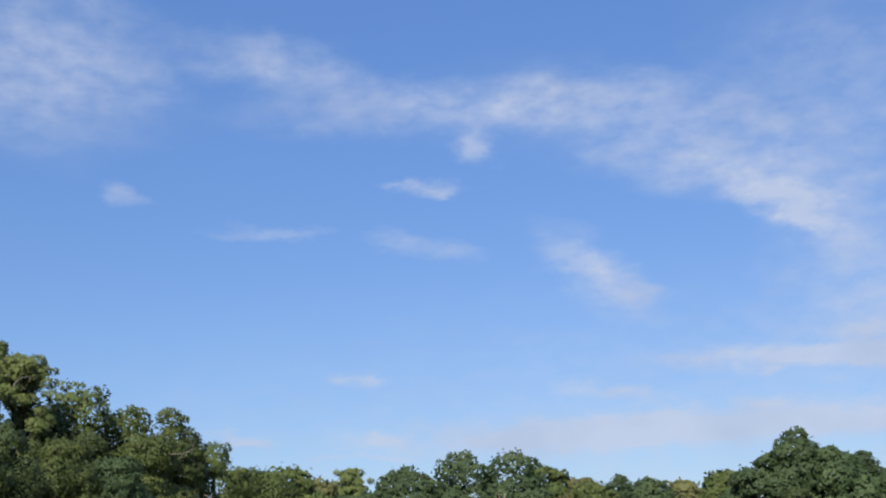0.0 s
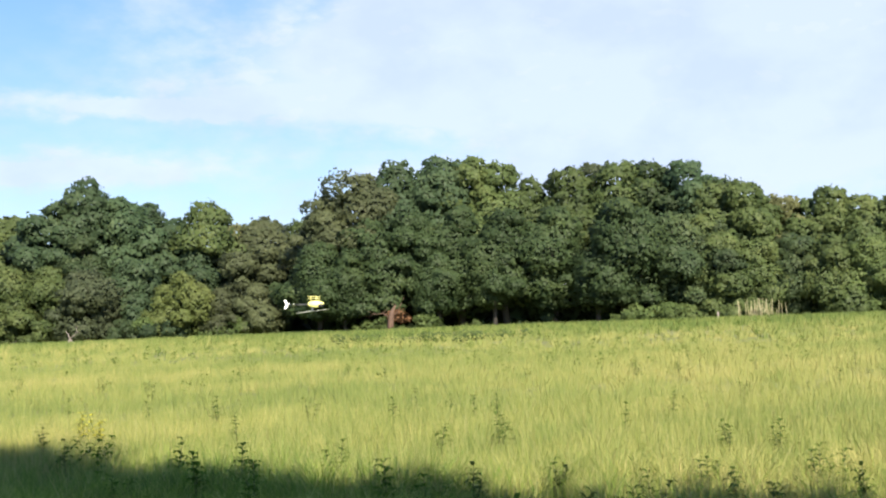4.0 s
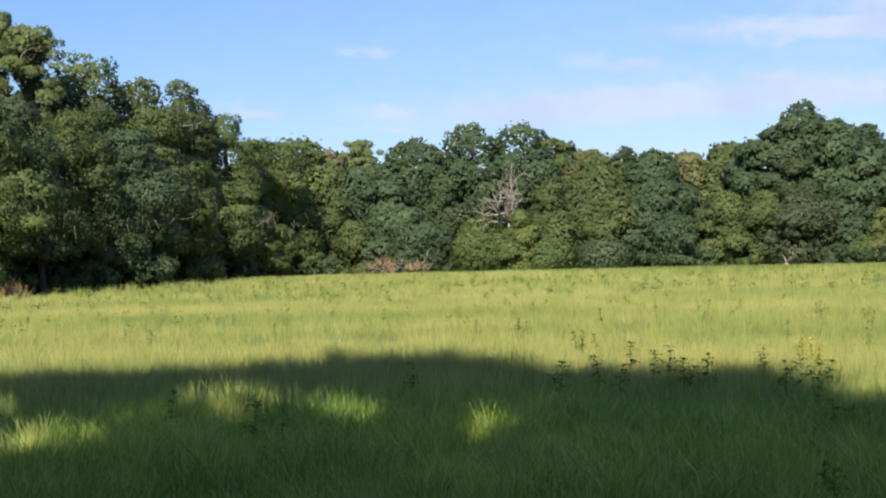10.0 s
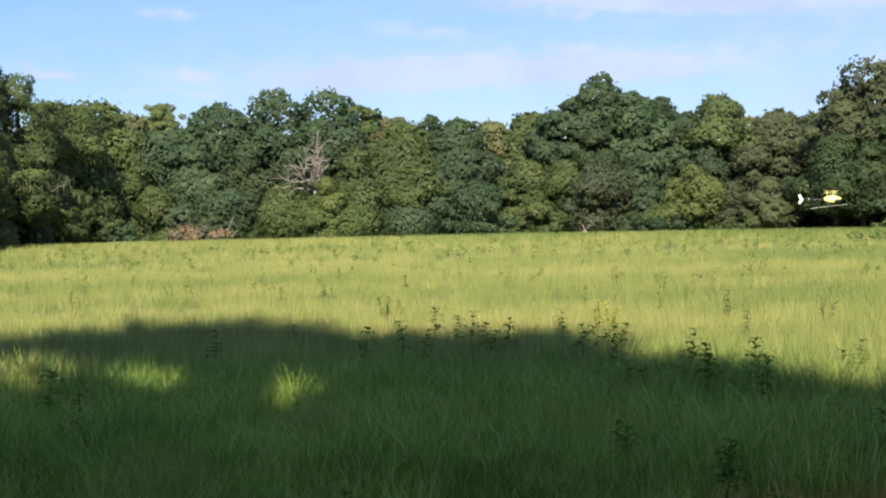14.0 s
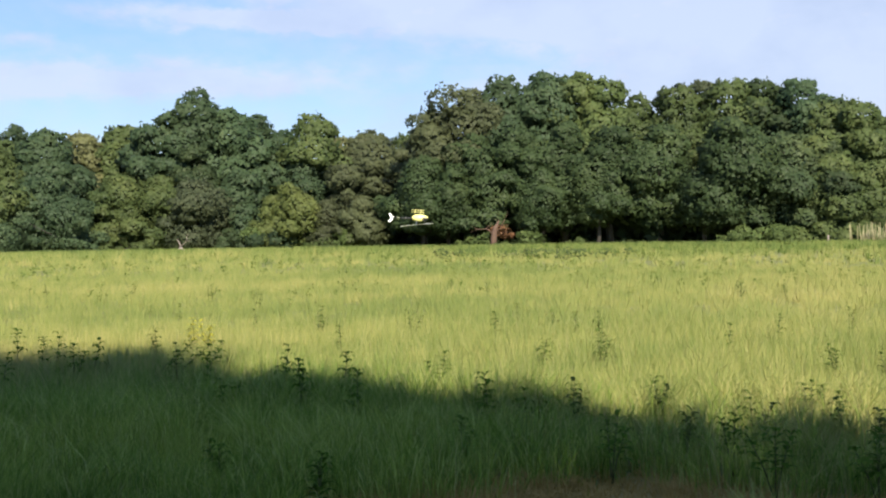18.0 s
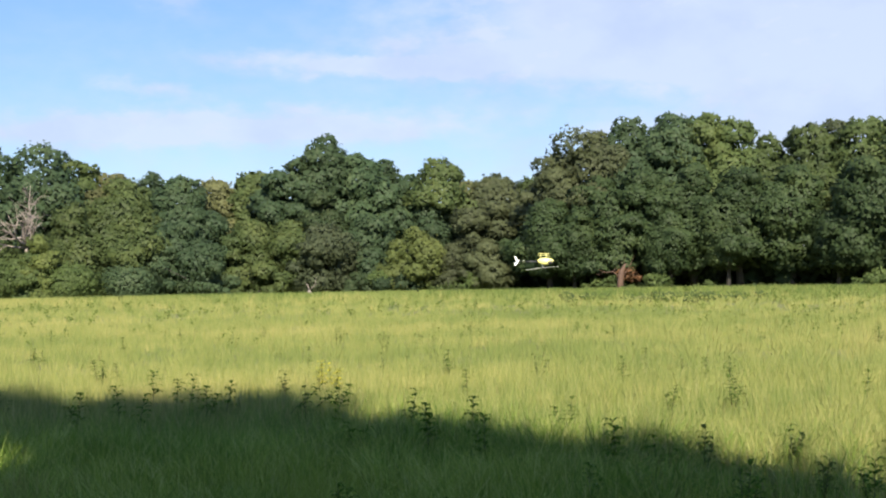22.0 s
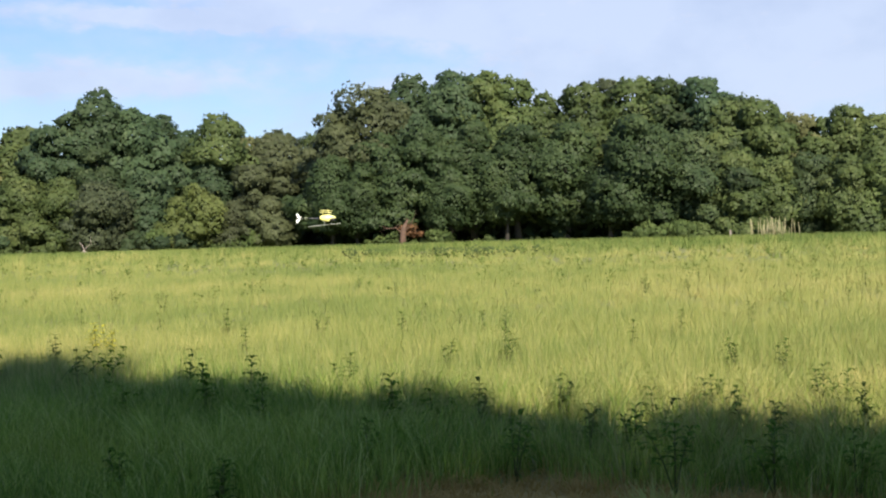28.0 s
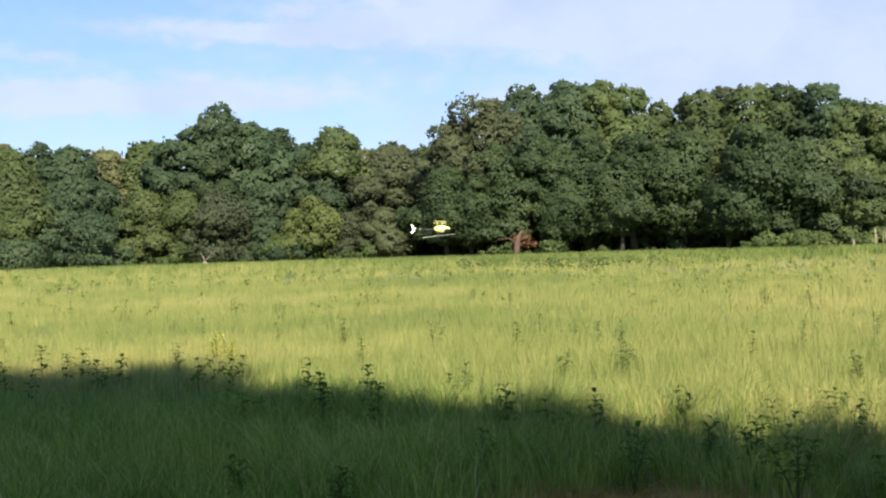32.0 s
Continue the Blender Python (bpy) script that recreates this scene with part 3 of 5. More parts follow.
# ---- ground ----
def build_ground():
    bm = bmesh.new()
    rings = [0.0, 4, 8, 14, 24, 40, 70, 110, 180, 400, 1200, 4000]
    prev = None
    for r in rings[1:]:
        ring = [bm.verts.new((math.sin(k * math.tau / 72) * r, math.cos(k * math.tau / 72) * r, 0)) for k in range(72)]
        if prev is None:
            bm.faces.new(ring[::-1])
        else:
            for k in range(72):
                bm.faces.new((prev[k], prev[(k + 1) % 72], ring[(k + 1) % 72], ring[k]))
        prev = ring
    bmesh.ops.recalc_face_normals(bm, faces=bm.faces)
    g = part("ground", bm, SOIL, None, smooth=False)
    tagged(g, "flat meadow ground of grassy sandy soil", "ground", kind="structure")


build_ground()

# ---- woods round the meadow: x, y, height, crown radius, sort ----
PINES = [
    (-24.6, 74.0, 18.7, 2.7, 'pine'), (-21.4, 77.1, 16.4, 1.9, 'pine'), (-28.2, 72.7, 17.9, 2.9, 'pine'), (-24.2, 78.4, 17.8, 1.7, 'pine'),
    (-1.5, 118.0, 13.0, 1.8, 'pine'), (-31.1, 69.3, 18.2, 2.8, 'pine'),
]
LEFT_BACK = [
    (-19.3, 81.8, 15.9, 2.3, 'oak'), (-20.8, 79.3, 14.0, 2.3, 'blue'), (-16.2, 84.5, 14.8, 2.6, 'oak'), (-13.7, 86.9, 14.9, 2.0, 'oak'),
    (-12.3, 87.1, 13.5, 1.2, 'oak'), (-11.0, 91.3, 12.9, 2.1, 'oak'), (-9.1, 97.6, 11.5, 2.3, 'oak'), (-28.5, 66.1, 13.4, 3.0, 'dark'),
    (-30.9, 62.8, 13.5, 3.6, 'oak'),
]
LEFT_FRONT = [
    (-22.1, 64.3, 13.1, 3.5, 'oak'), (-19.6, 67.2, 11.0, 2.6, 'dark'), (-24.5, 61.3, 12.5, 3.4, 'dark'), (-17.9, 72.8, 10.7, 2.6, 'oak'),
    (-15.0, 76.0, 10.0, 2.4, 'blue'), (-13.9, 80.8, 11.8, 2.5, 'oak'), (-12.6, 83.1, 8.9, 2.3, 'oak'), (-19.4, 62.0, 6.1, 2.0, 'fresh'),
    (-21.3, 60.3, 6.9, 2.4, 'fresh'), (-18.3, 67.6, 6.2, 2.0, 'oak'), (-16.0, 74.9, 6.6, 2.2, 'blue'), (-11.4, 87.3, 7.4, 2.5, 'oak'),
    (-9.6, 92.5, 6.0, 2.4, 'oak'), (-26.3, 56.1, 9.3, 3.5, 'oak'), (-17.4, 78.1, 11.9, 2.2, 'dark'),
]
MID_BACK = [
    (-6.9, 105.8, 11.7, 2.5, 'oak'), (-4.7, 111.9, 11.5, 1.8, 'straw'), (-9.2, 103.6, 11.5, 1.9, 'oak'), (-0.6, 107.0, 9.3, 3.0, 'blue'),
    (3.6, 109.9, 12.2, 3.1, 'blue'), (8.8, 110.7, 13.6, 3.0, 'blue'), (13.4, 110.2, 13.4, 3.5, 'blue'), (16.7, 110.7, 12.1, 1.8, 'oak'),
    (19.5, 110.3, 10.9, 2.6, 'straw'), (22.8, 109.6, 11.1, 1.5, 'blue'), (19.7, 106.2, 8.7, 2.8, 'oak'), (24.2, 104.2, 10.3, 2.0, 'blue'),
    (28.5, 109.4, 10.4, 2.1, 'straw'), (31.3, 108.6, 11.1, 2.2, 'oak'),
]
MID_FRONT = [
    (-7.6, 100.7, 8.4, 2.7, 'fresh'), (-3.9, 103.9, 7.8, 2.4, 'oak'), (1.3, 104.0, 6.5, 2.9, 'blue'), (5.8, 105.8, 8.2, 2.5, 'dark'),
    (-2.0, 102.0, 4.8, 2.4, 'oak'), (4.1, 101.9, 4.4, 2.8, 'blue'), (8.6, 101.6, 4.6, 2.4, 'oak'), (12.0, 102.3, 5.5, 2.0, 'oak'),
    (15.2, 102.9, 8.1, 2.9, 'oak'), (19.4, 102.2, 7.0, 2.9, 'oak'), (10.0, 99.5, 2.9, 2.8, 'fresh'), (14.1, 99.0, 2.6, 2.8, 'fresh'),
    (18.3, 99.3, 2.7, 2.8, 'blue'), (23.2, 100.3, 6.4, 2.4, 'blue'), (-6.6, 99.8, 4.2, 2.3, 'oak'),
]
CENTRE_BACK = [
    (19.7, 106.2, 10.2, 2.0, 'oak'), (32.3, 108.3, 11.2, 2.2, 'oak'), (33.9, 102.6, 11.8, 2.1, 'blue'), (36.4, 101.6, 13.8, 1.9, 'blue'),
    (39.2, 100.6, 12.0, 2.1, 'blue'), (41.8, 101.8, 12.0, 1.9, 'blue'), (46.0, 98.8, 11.8, 2.9, 'oak'), (43.2, 99.0, 10.3, 2.1, 'blue'),
    (50.3, 101.2, 10.0, 2.2, 'straw'), (51.5, 97.2, 10.4, 3.1, 'olive'), (55.6, 98.4, 10.1, 2.2, 'oak'),
]
CENTRE_FRONT = [
    (19.7, 102.1, 6.0, 2.9, 'oak'), (22.8, 101.5, 6.7, 2.3, 'blue'), (24.5, 99.0, 4.5, 2.7, 'blue'), (28.8, 99.9, 6.4, 2.7, 'oak'),
    (34.9, 99.0, 9.1, 2.2, 'dark'), (31.9, 99.0, 6.4, 2.4, 'oak'), (34.2, 96.1, 5.8, 2.8, 'grey'), (38.4, 96.6, 6.8, 2.7, 'blue'),
    (40.3, 91.5, 5.5, 2.3, 'lime'), (45.9, 92.2, 7.2, 2.0, 'olive'), (48.7, 93.0, 7.9, 2.4, 'olive'), (43.3, 90.1, 4.2, 1.8, 'olive'),
    (45.3, 88.0, 4.1, 1.7, 'olive'), (51.8, 94.8, 5.8, 2.5, 'dark'), (43.9, 96.5, 7.7, 2.5, 'blue'),
]
RIGHT_BACK = [
    (51.1, 87.1, 11.3, 1.6, 'olive'), (54.1, 86.4, 13.4, 2.6, 'olive'), (58.1, 86.2, 14.6, 2.4, 'blue'), (61.0, 84.2, 14.8, 2.3, 'blue'),
    (63.0, 82.7, 14.7, 1.9, 'oak'), (65.0, 81.2, 14.2, 2.0, 'oak'), (67.2, 79.4, 12.8, 2.0, 'oak'), (68.9, 76.6, 13.3, 2.0, 'oak'),
    (71.9, 76.5, 13.8, 1.4, 'grey'), (72.2, 73.4, 13.6, 2.3, 'oak'), (74.1, 71.5, 13.3, 2.0, 'live'), (75.1, 69.0, 13.2, 2.3, 'blue'),
    (76.1, 66.4, 11.5, 2.1, 'live'),
]
RIGHT_FRONT = [
    (49.2, 84.7, 7.6, 2.6, 'live'), (52.7, 82.6, 9.3, 2.7, 'live'), (55.8, 80.6, 9.7, 2.7, 'live'), (58.7, 78.5, 10.1, 2.7, 'live'),
    (61.5, 76.3, 9.5, 2.7, 'live'), (64.5, 73.8, 9.8, 2.7, 'live'), (67.2, 68.5, 9.7, 3.2, 'live'), (71.6, 67.0, 8.8, 2.7, 'dark'),
    (73.6, 64.7, 8.0, 2.4, 'dark'), (50.4, 82.9, 5.7, 2.5, 'live'), (56.0, 78.0, 6.4, 2.2, 'live'), (59.5, 75.3, 5.6, 2.0, 'live'),
    (65.0, 69.3, 5.6, 2.6, 'live'),
]
FAR_RIGHT = [
    (75.1, 66.1, 11.1, 2.0, 'oak'), (75.7, 63.8, 11.1, 1.8, 'oak'), (79.7, 65.3, 10.2, 1.4, 'oak'), (81.5, 64.6, 10.0, 2.0, 'straw'),
    (82.9, 62.8, 9.7, 2.0, 'oak'), (83.1, 60.9, 10.5, 1.8, 'oak'), (84.4, 59.1, 9.6, 2.0, 'oak'), (86.1, 56.5, 9.8, 2.3, 'oak'),
    (87.7, 53.9, 9.8, 2.4, 'blue'), (89.6, 50.9, 10.0, 2.6, 'oak'), (91.4, 47.5, 9.5, 2.9, 'oak'),
]
FAR_RIGHT_FRONT = [
    (73.0, 63.8, 7.0, 2.3, 'oak'), (74.7, 61.9, 6.4, 2.2, 'oak'), (77.3, 60.2, 6.6, 2.3, 'dark'), (78.3, 57.3, 6.4, 2.5, 'oak'),
    (79.7, 55.3, 6.1, 2.3, 'fresh'), (81.4, 52.8, 6.1, 2.7, 'oak'), (83.4, 49.6, 6.0, 2.7, 'oak'), (85.4, 46.0, 5.4, 3.2, 'oak'),
]

for row in PINES:
    make_pine(*row[:4], flat=row[1] > 100)
for row in LEFT_BACK:
    make_tree(row[0], row[1], row[2] - 0.35, *row[3:], base=4.5, wide=1.7, leaf=0.15, limit=17000)
for k, row in enumerate(LEFT_FRONT):
    make_tree(*row, base=(0.7, 2.4)[k % 2], leaf=0.145, limit=18000)
for row in MID_BACK:
    make_tree(row[0], row[1], row[2] + 0.18, *row[3:], base=3.6, wide=1.75, leaf=0.22)
for row in MID_FRONT:
    make_tree(*row, base=0.25)
for row in CENTRE_BACK:
    make_tree(row[0], row[1], row[2] + 0.18, *row[3:], base=3.6, wide=1.7, leaf=0.22)
for row in CENTRE_FRONT:
    make_tree(*row, base=0.25)
for row in RIGHT_BACK:
    make_tree(*row, base=4.5, wide=1.9, limit=15000, leaf=0.21)
for row in RIGHT_FRONT:
    make_tree(*row, base=1.9)
for row in FAR_RIGHT:
    make_tree(*row, base=3.2, wide=1.7, leaf=0.21)
for row in FAR_RIGHT_FRONT:
    make_tree(*row, base=0.4)

# unseen trees behind the viewer, placed so their shade lies over the near grass
SHADE_TREES = [
    (-13.6, -3.2, 17.4, 3.8), (-9.4, -3.0, 17.4, 3.8), (-5.4, -2.5, 17.2, 3.8), (-2.2, -3.3, 16.3, 3.6), (-17.8, -4.0, 16.0, 3.9),
    (-0.3, -3.9, 13.3, 3.1), (1.2, -5.4, 11.2, 3.0), (2.1, -8.4, 11.0, 3.0), (-5.0, -8.0, 15.0, 4.2), (-11.0, -8.5, 15.0, 4.4), (-17.0, -9.0, 15.0, 4.4),
    # the rearmost are added to keep sky light off the shade
    (-1.0, -10.0, 14.0, 4.0), (4.5, -14.0, 12.0, 4.0), (11.0, -18.0, 12.0, 4.5), (-8.0, -16.0, 15.0, 4.8), (2.0, -21.0, 15.0, 5.0), (18.0, -23.0, 13.0, 5.0),
]
LIT_SPOTS = [
    (-2.85, 10.1, 0.62, 1.5), (-1.6, 12.2, 0.62, 2.0), (-2.3, 11.6, 0.28, 1.5), (-0.36, 11.5, 0.68, 0.9),
    (0.84, 10.2, 0.55, 1.15), (-1.0, 13.4, 0.4, 0.55), (-4.0, 12.6, 0.45, 0.7), (4.55, 6.0, 0.5, 0.42), (5.5, 5.3, 0.42, 0.35), (3.6, 6.35, 0.4, 0.32),
]


def shade_gap(p, rng):
    """Openings cut between the boughs so that sun falls on LIT_SPOTS in the grass."""
    run = (p[:, 2] - 0.35) / TO_SUN.z
    gx, gy = p[:, 0] - TO_SUN.x * run, p[:, 1] - TO_SUN.y * run
    keep = np.ones(len(p), dtype=bool)
    for sx, sy, rx, ry in LIT_SPOTS:
        far = ((gx - sx) / rx) ** 2 + ((gy - sy) / ry) ** 2 + 0.3 * np.sin(gx * 7 + gy * 3) * np.sin(gy * 4 - gx * 3)
        keep &= far > 1 + rng.normal(0, 0.3, len(p))
    return keep


for x, y, h, r in SHADE_TREES:
    make_tree(x, y, h, r * (1.12 if x < -1 else 1.0), "crown", base=h * (0.3 if x < -1 else 0.42), per_area=34, leaf=0.5, boughs=130, wide=1.0, limit=12500, simple=True, gap=shade_gap, group="shade trees beside the meadow",
              label="unseen broad oak placed to shade the near grass")

# woods behind the front rows
WOODS_LINE = [(-40, 60), (-27, 80), (-14, 97), (-9, 114), (5, 119), (25, 117), (44, 111), (58, 101), (72, 86), (84, 74), (98, 52)]

WOODS_NEAR = [(-29, 66), (-20, 77), (-13, 90)]
WOODS_RIGHT = [(48, 90), (60, 80.5), (70, 71.5), (80, 61)]


def build_woods():
    rng = np.random.default_rng(5)
    cs, ss = [], []
    for (x0, y0), (x1, y1) in zip(WOODS_LINE, WOODS_LINE[1:]):
        run = math.hypot(x1 - x0, y1 - y0)
        for _ in range(int(run * 13)):
            k = rng.random()
            cs.append((x0 + (x1 - x0) * k + rng.normal(0, 1.0), y0 + (y1 - y0) * k + rng.normal(0, 1.0), 8.0 * rng.random() ** 1.5))
            ss.append(rng.uniform(0.7, 1.3))
        for _ in range(int(run * 5)):
            k = rng.random()
            cs.append((x0 + (x1 - x0) * k + rng.normal(0, 0.6), y0 + (y1 - y0) * k + rng.normal(0, 0.6), rng.uniform(0.1, 2.4)))
            ss.append(rng.uniform(0.8, 1.2))
    for (x0, y0), (x1, y1) in list(zip(WOODS_NEAR, WOODS_NEAR[1:])) + list(zip(WOODS_RIGHT, WOODS_RIGHT[1:])):
        for _ in range(int(math.hypot(x1 - x0, y1 - y0) * 7)):
            k = rng.random()
            cs.append((x0 + (x1 - x0) * k + rng.normal(0, 0.7), y0 + (y1 - y0) * k + rng.normal(0, 0.7), rng.uniform(0.2, 4.0)))
            ss.append(rng.uniform(0.6, 1.0))
    v, f, n_out = bough_leaves(rng, np.array(cs), np.array(ss), 9, 0.75, limit=60000, simple=True, face=open_side(25, 100))
    tagged(sheet("woods_interior", v, f, LEAF["dark"], normals=n_out), "dark woodland foliage behind the front trees", "woods", kind="stuff")


build_woods()


# ---- grass ----
def cut_edge(heading):
    """How far the mown strip reaches towards the meadow, by heading in degrees."""
    return np.interp(heading, [0, 18, 24, 30, 36, 42, 47, 52, 60], [0, 0, 6.9, 7.5, 7.75, 7.95, 7.6, 7.2, 6.8])


def blades(rng, count, near, far, tall, wide, two=True, mown=False, lo=-27.0, hi=64.0, tuft=24, spread=0.09, flop=0.28):
    """Grass in tufts: every tuft has its own height and lean, its blades fan outwards."""
    tufts = count // tuft
    a = np.radians(rng.uniform(lo, hi, tufts))
    r = np.sqrt(rng.uniform(near ** 2, far ** 2, tufts))
    grow = rng.uniform(0.5, 1.12, tufts)
    way = rng.uniform(0, math.tau, tufts)
    lean = np.abs(rng.normal(0, flop, tufts))
    a, r, grow, way, lean = (np.repeat(q, tuft) for q in (a, r, grow, way, lean))
    n = len(a)
    dx, dy = rng.normal(0, spread, n), rng.normal(0, spread, n)
    x, y = np.sin(a) * r + dx, np.cos(a) * r + dy
    edge = cut_edge(np.degrees(np.arctan2(x, y))) + 0.3 * np.sin(x * 3.1) * np.sin(y * 2.7 + x) + rng.normal(0, 0.3, n)
    keep = (np.hypot(x, y) < edge) if mown else (np.hypot(x, y) > edge)
    x, y, dx, dy, grow, way, lean = (q[keep] for q in (x, y, dx, dy, grow, way, lean))
    n = len(x)
    swell = 0.5 + 0.5 * np.sin(x * 1.7 + 1.3 * np.sin(y * 0.9)) * np.sin(y * 1.9 + 1.1 * np.sin(x * 1.1 + 2))
    lumps = np.sin(x * 4.7 + 1.9 * np.sin(y * 2.1)) * np.sin(y * 4.1 + 1.7 * np.sin(x * 2.6 + 1))
    h = tall * rng.uniform(0.6, 1.08, n) * (0.84 + 0.26 * swell + 0.16 * lumps) * grow * 1.15
    w = wide * rng.uniform(0.6, 1.3, n)
    turn = rng.uniform(-math.pi / 2, math.pi / 2, n)
    bx = h * (np.cos(way) * lean + 0.55 * dx / spread * flop + rng.normal(0, flop * 0.6, n))
    by = h * (np.sin(way) * lean + 0.55 * dy / spread * flop + rng.normal(0, flop * 0.6, n))
    wx, wy = np.cos(turn) * w / 2, np.sin(turn) * w / 2
    zero = np.zeros(n)
    b0 = np.stack([x - wx, y - wy, zero], 1)
    b1 = np.stack([x + wx, y + wy, zero], 1)
    m0 = np.stack([x - wx * 0.8 + bx * 0.3, y - wy * 0.8 + by * 0.3, h * 0.6], 1)
    m1 = np.stack([x + wx * 0.8 + bx * 0.3, y + wy * 0.8 + by * 0.3, h * 0.6], 1)
    t0 = np.stack([x + bx, y + by, h * 0.97], 1)
    k = np.arange(n)
    if two:
        v = np.stack([b0, b1, m1, m0, t0], 1).reshape(-1, 3)
        f = np.concatenate([np.stack([k * 5, k * 5 + 1, k * 5 + 2], 1), np.stack([k * 5, k * 5 + 2, k * 5 + 3], 1), np.stack([k * 5 + 3, k * 5 + 2, k * 5 + 4], 1)])
    else:
        v = np.stack([b0, b1, t0], 1).reshape(-1, 3)
        f = np.stack([k * 3, k * 3 + 1, k * 3 + 2], 1)
    # soft sward: blades take the light much as the whole field does
    face = unit(np.stack([wy / w, -wx / w, np.full(n, 0.75 if near >= 20 else 0.4)], 1) + rng.normal(0, 0.2, (n, 3)))
    return v, f, np.repeat(face, 5 if two else 3, axis=0)


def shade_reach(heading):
    """Where the grass tinted for the trees' shade gives way to the dry meadow."""
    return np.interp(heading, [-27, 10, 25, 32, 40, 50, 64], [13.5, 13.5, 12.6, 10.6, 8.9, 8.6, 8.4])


def split_by_shade(rng, v, f, n, per):
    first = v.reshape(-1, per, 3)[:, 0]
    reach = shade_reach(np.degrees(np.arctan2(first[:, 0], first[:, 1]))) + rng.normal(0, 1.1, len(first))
    in_shade = np.hypot(first[:, 0], first[:, 1]) < reach
    for sort in (in_shade, ~in_shade):
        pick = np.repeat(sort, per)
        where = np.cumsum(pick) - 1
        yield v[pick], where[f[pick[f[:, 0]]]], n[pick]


def build_grass():
    rng = np.random.default_rng(11)
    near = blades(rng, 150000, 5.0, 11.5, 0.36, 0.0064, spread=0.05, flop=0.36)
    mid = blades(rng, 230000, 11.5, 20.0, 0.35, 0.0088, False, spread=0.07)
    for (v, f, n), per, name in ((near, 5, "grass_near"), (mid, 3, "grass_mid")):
        (lv, lf, ln), (mv, mf, mn) = split_by_shade(rng, v, f, n, per)
        tagged(sheet(name, lv, lf, SHADE_GRASS, normals=None if per == 5 else ln), "grass tinted green for the shade under the trees, with dry stems", "grass", kind="stuff")
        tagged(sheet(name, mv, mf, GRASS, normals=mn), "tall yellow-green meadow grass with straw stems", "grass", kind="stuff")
    for name, words, args in (
        ("grass_open", "sunlit yellow-green meadow grass", (240000, 20.0, 45.0, 0.34, 0.016, False)),
        ("grass_far", "sunlit meadow grass reaching to the wood's edge", (210000, 45.0, 108.0, 0.37, 0.042, False)),
    ):
        v, f, n = blades(rng, *args, spread=0.05 + 0.002 * args[1])
        first = v[::3]
        rise = np.clip((np.repeat(np.hypot(first[:, 0], first[:, 1]), 3) - 62) / 28, 0, 1)
        v[:, 2] = np.minimum(v[:, 2] * (1 + 1.6 * rise), 1.0 - 0.5 * rise)
        heading, far = np.degrees(np.arctan2(first[:, 0], first[:, 1])), np.hypot(first[:, 0], first[:, 1])
        green = far > np.interp(heading, [-8, 2, 15, 28, 62], [120, 92, 86, 72, 66]) + 3.5 * np.sin(heading * 1.3) + rng.normal(0, 3.0, len(far))
        for sort, mat, say in ((~green, OPEN_GRASS, words), (green, EDGE_GRASS, "greener grass along the wood's edge")):
            if sort.sum():
                pick = np.repeat(sort, 3)
                tagged(sheet(name, v[pick], np.arange(pick.sum()).reshape(-1, 3), mat, normals=n[pick]), say, "grass", kind="stuff")
    v, f, n = blades(rng, 46000, 4.0, 8.4, 0.105, 0.009, mown=True, lo=15, tuft=12, spread=0.07, flop=0.9)
    tagged(sheet("cut_grass", v, f, DRY_GRASS), "short brown dry grass of the mown strip", "grass", kind="stuff")
    # thatch of cut stems under it
    bm = bmesh.new()
    rows = []
    for h in range(20, 382, 2):
        a = math.radians(h)
        far = max(3.6, float(cut_edge(h))) if h < 64 else max(3.6, 6.8 - (h - 62) * 0.06)
        far += 0.12 * math.sin(h * 0.35) - 0.15
        rows.append([bm.verts.new((math.sin(a) * r, math.cos(a) * r, 0.006)) for r in (0.3, far / 2, far)])
    for p, q in zip(rows, rows[1:] + rows[:1]):
        for k in range(2):
            bm.faces.new((p[k], p[k + 1], q[k + 1], q[k]))
    bm.faces.new([p[0] for p in rows])
    bmesh.ops.recalc_face_normals(bm, faces=bm.faces)
    tagged(part("mown_strip", bm, THATCH, None, smooth=False), "brown thatch of cut dry grass on sandy soil", "ground", kind="structure")


build_grass()

# ---- weeds standing over the grass: x, y, height ----
WEEDS_DARK = [
    (4.73, 10.95, 0.56), (4.43, 8.72, 0.54), (5.13, 10.39, 0.5), (5.14, 7.89, 0.55), (3.09, 14.95, 0.55), (3.17, 14.13, 0.5),
    (3.27, 13.9, 0.56), (3.25, 12.99, 0.5), (3.47, 13.09, 0.54), (4.04, 11.11, 0.5), (1.83, 12.62, 0.54), (2.34, 13.02, 0.56),
    (2.41, 12.45, 0.5), (4.37, 9.69, 0.55), (0.29, 13.18, 0.5), (-1.06, 9.91, 0.54), (-1.88, 10.84, 0.52),
]
WEEDS_LOW = [
    (5.46, 7.83, 0.42), (4.84, 6.02, 0.5), (5.55, 5.68, 0.52), (5.32, 5.1, 0.52), (2.81, 6.05, 0.46), (3.71, 9.93, 0.42),
    (4.42, 7.12, 0.36), (2.61, 7.02, 0.4), (5.71, 4.68, 0.5), (5.99, 4.32, 0.46), (0.71, 5.72, 0.4), (2.52, 4.91, 0.42),
]
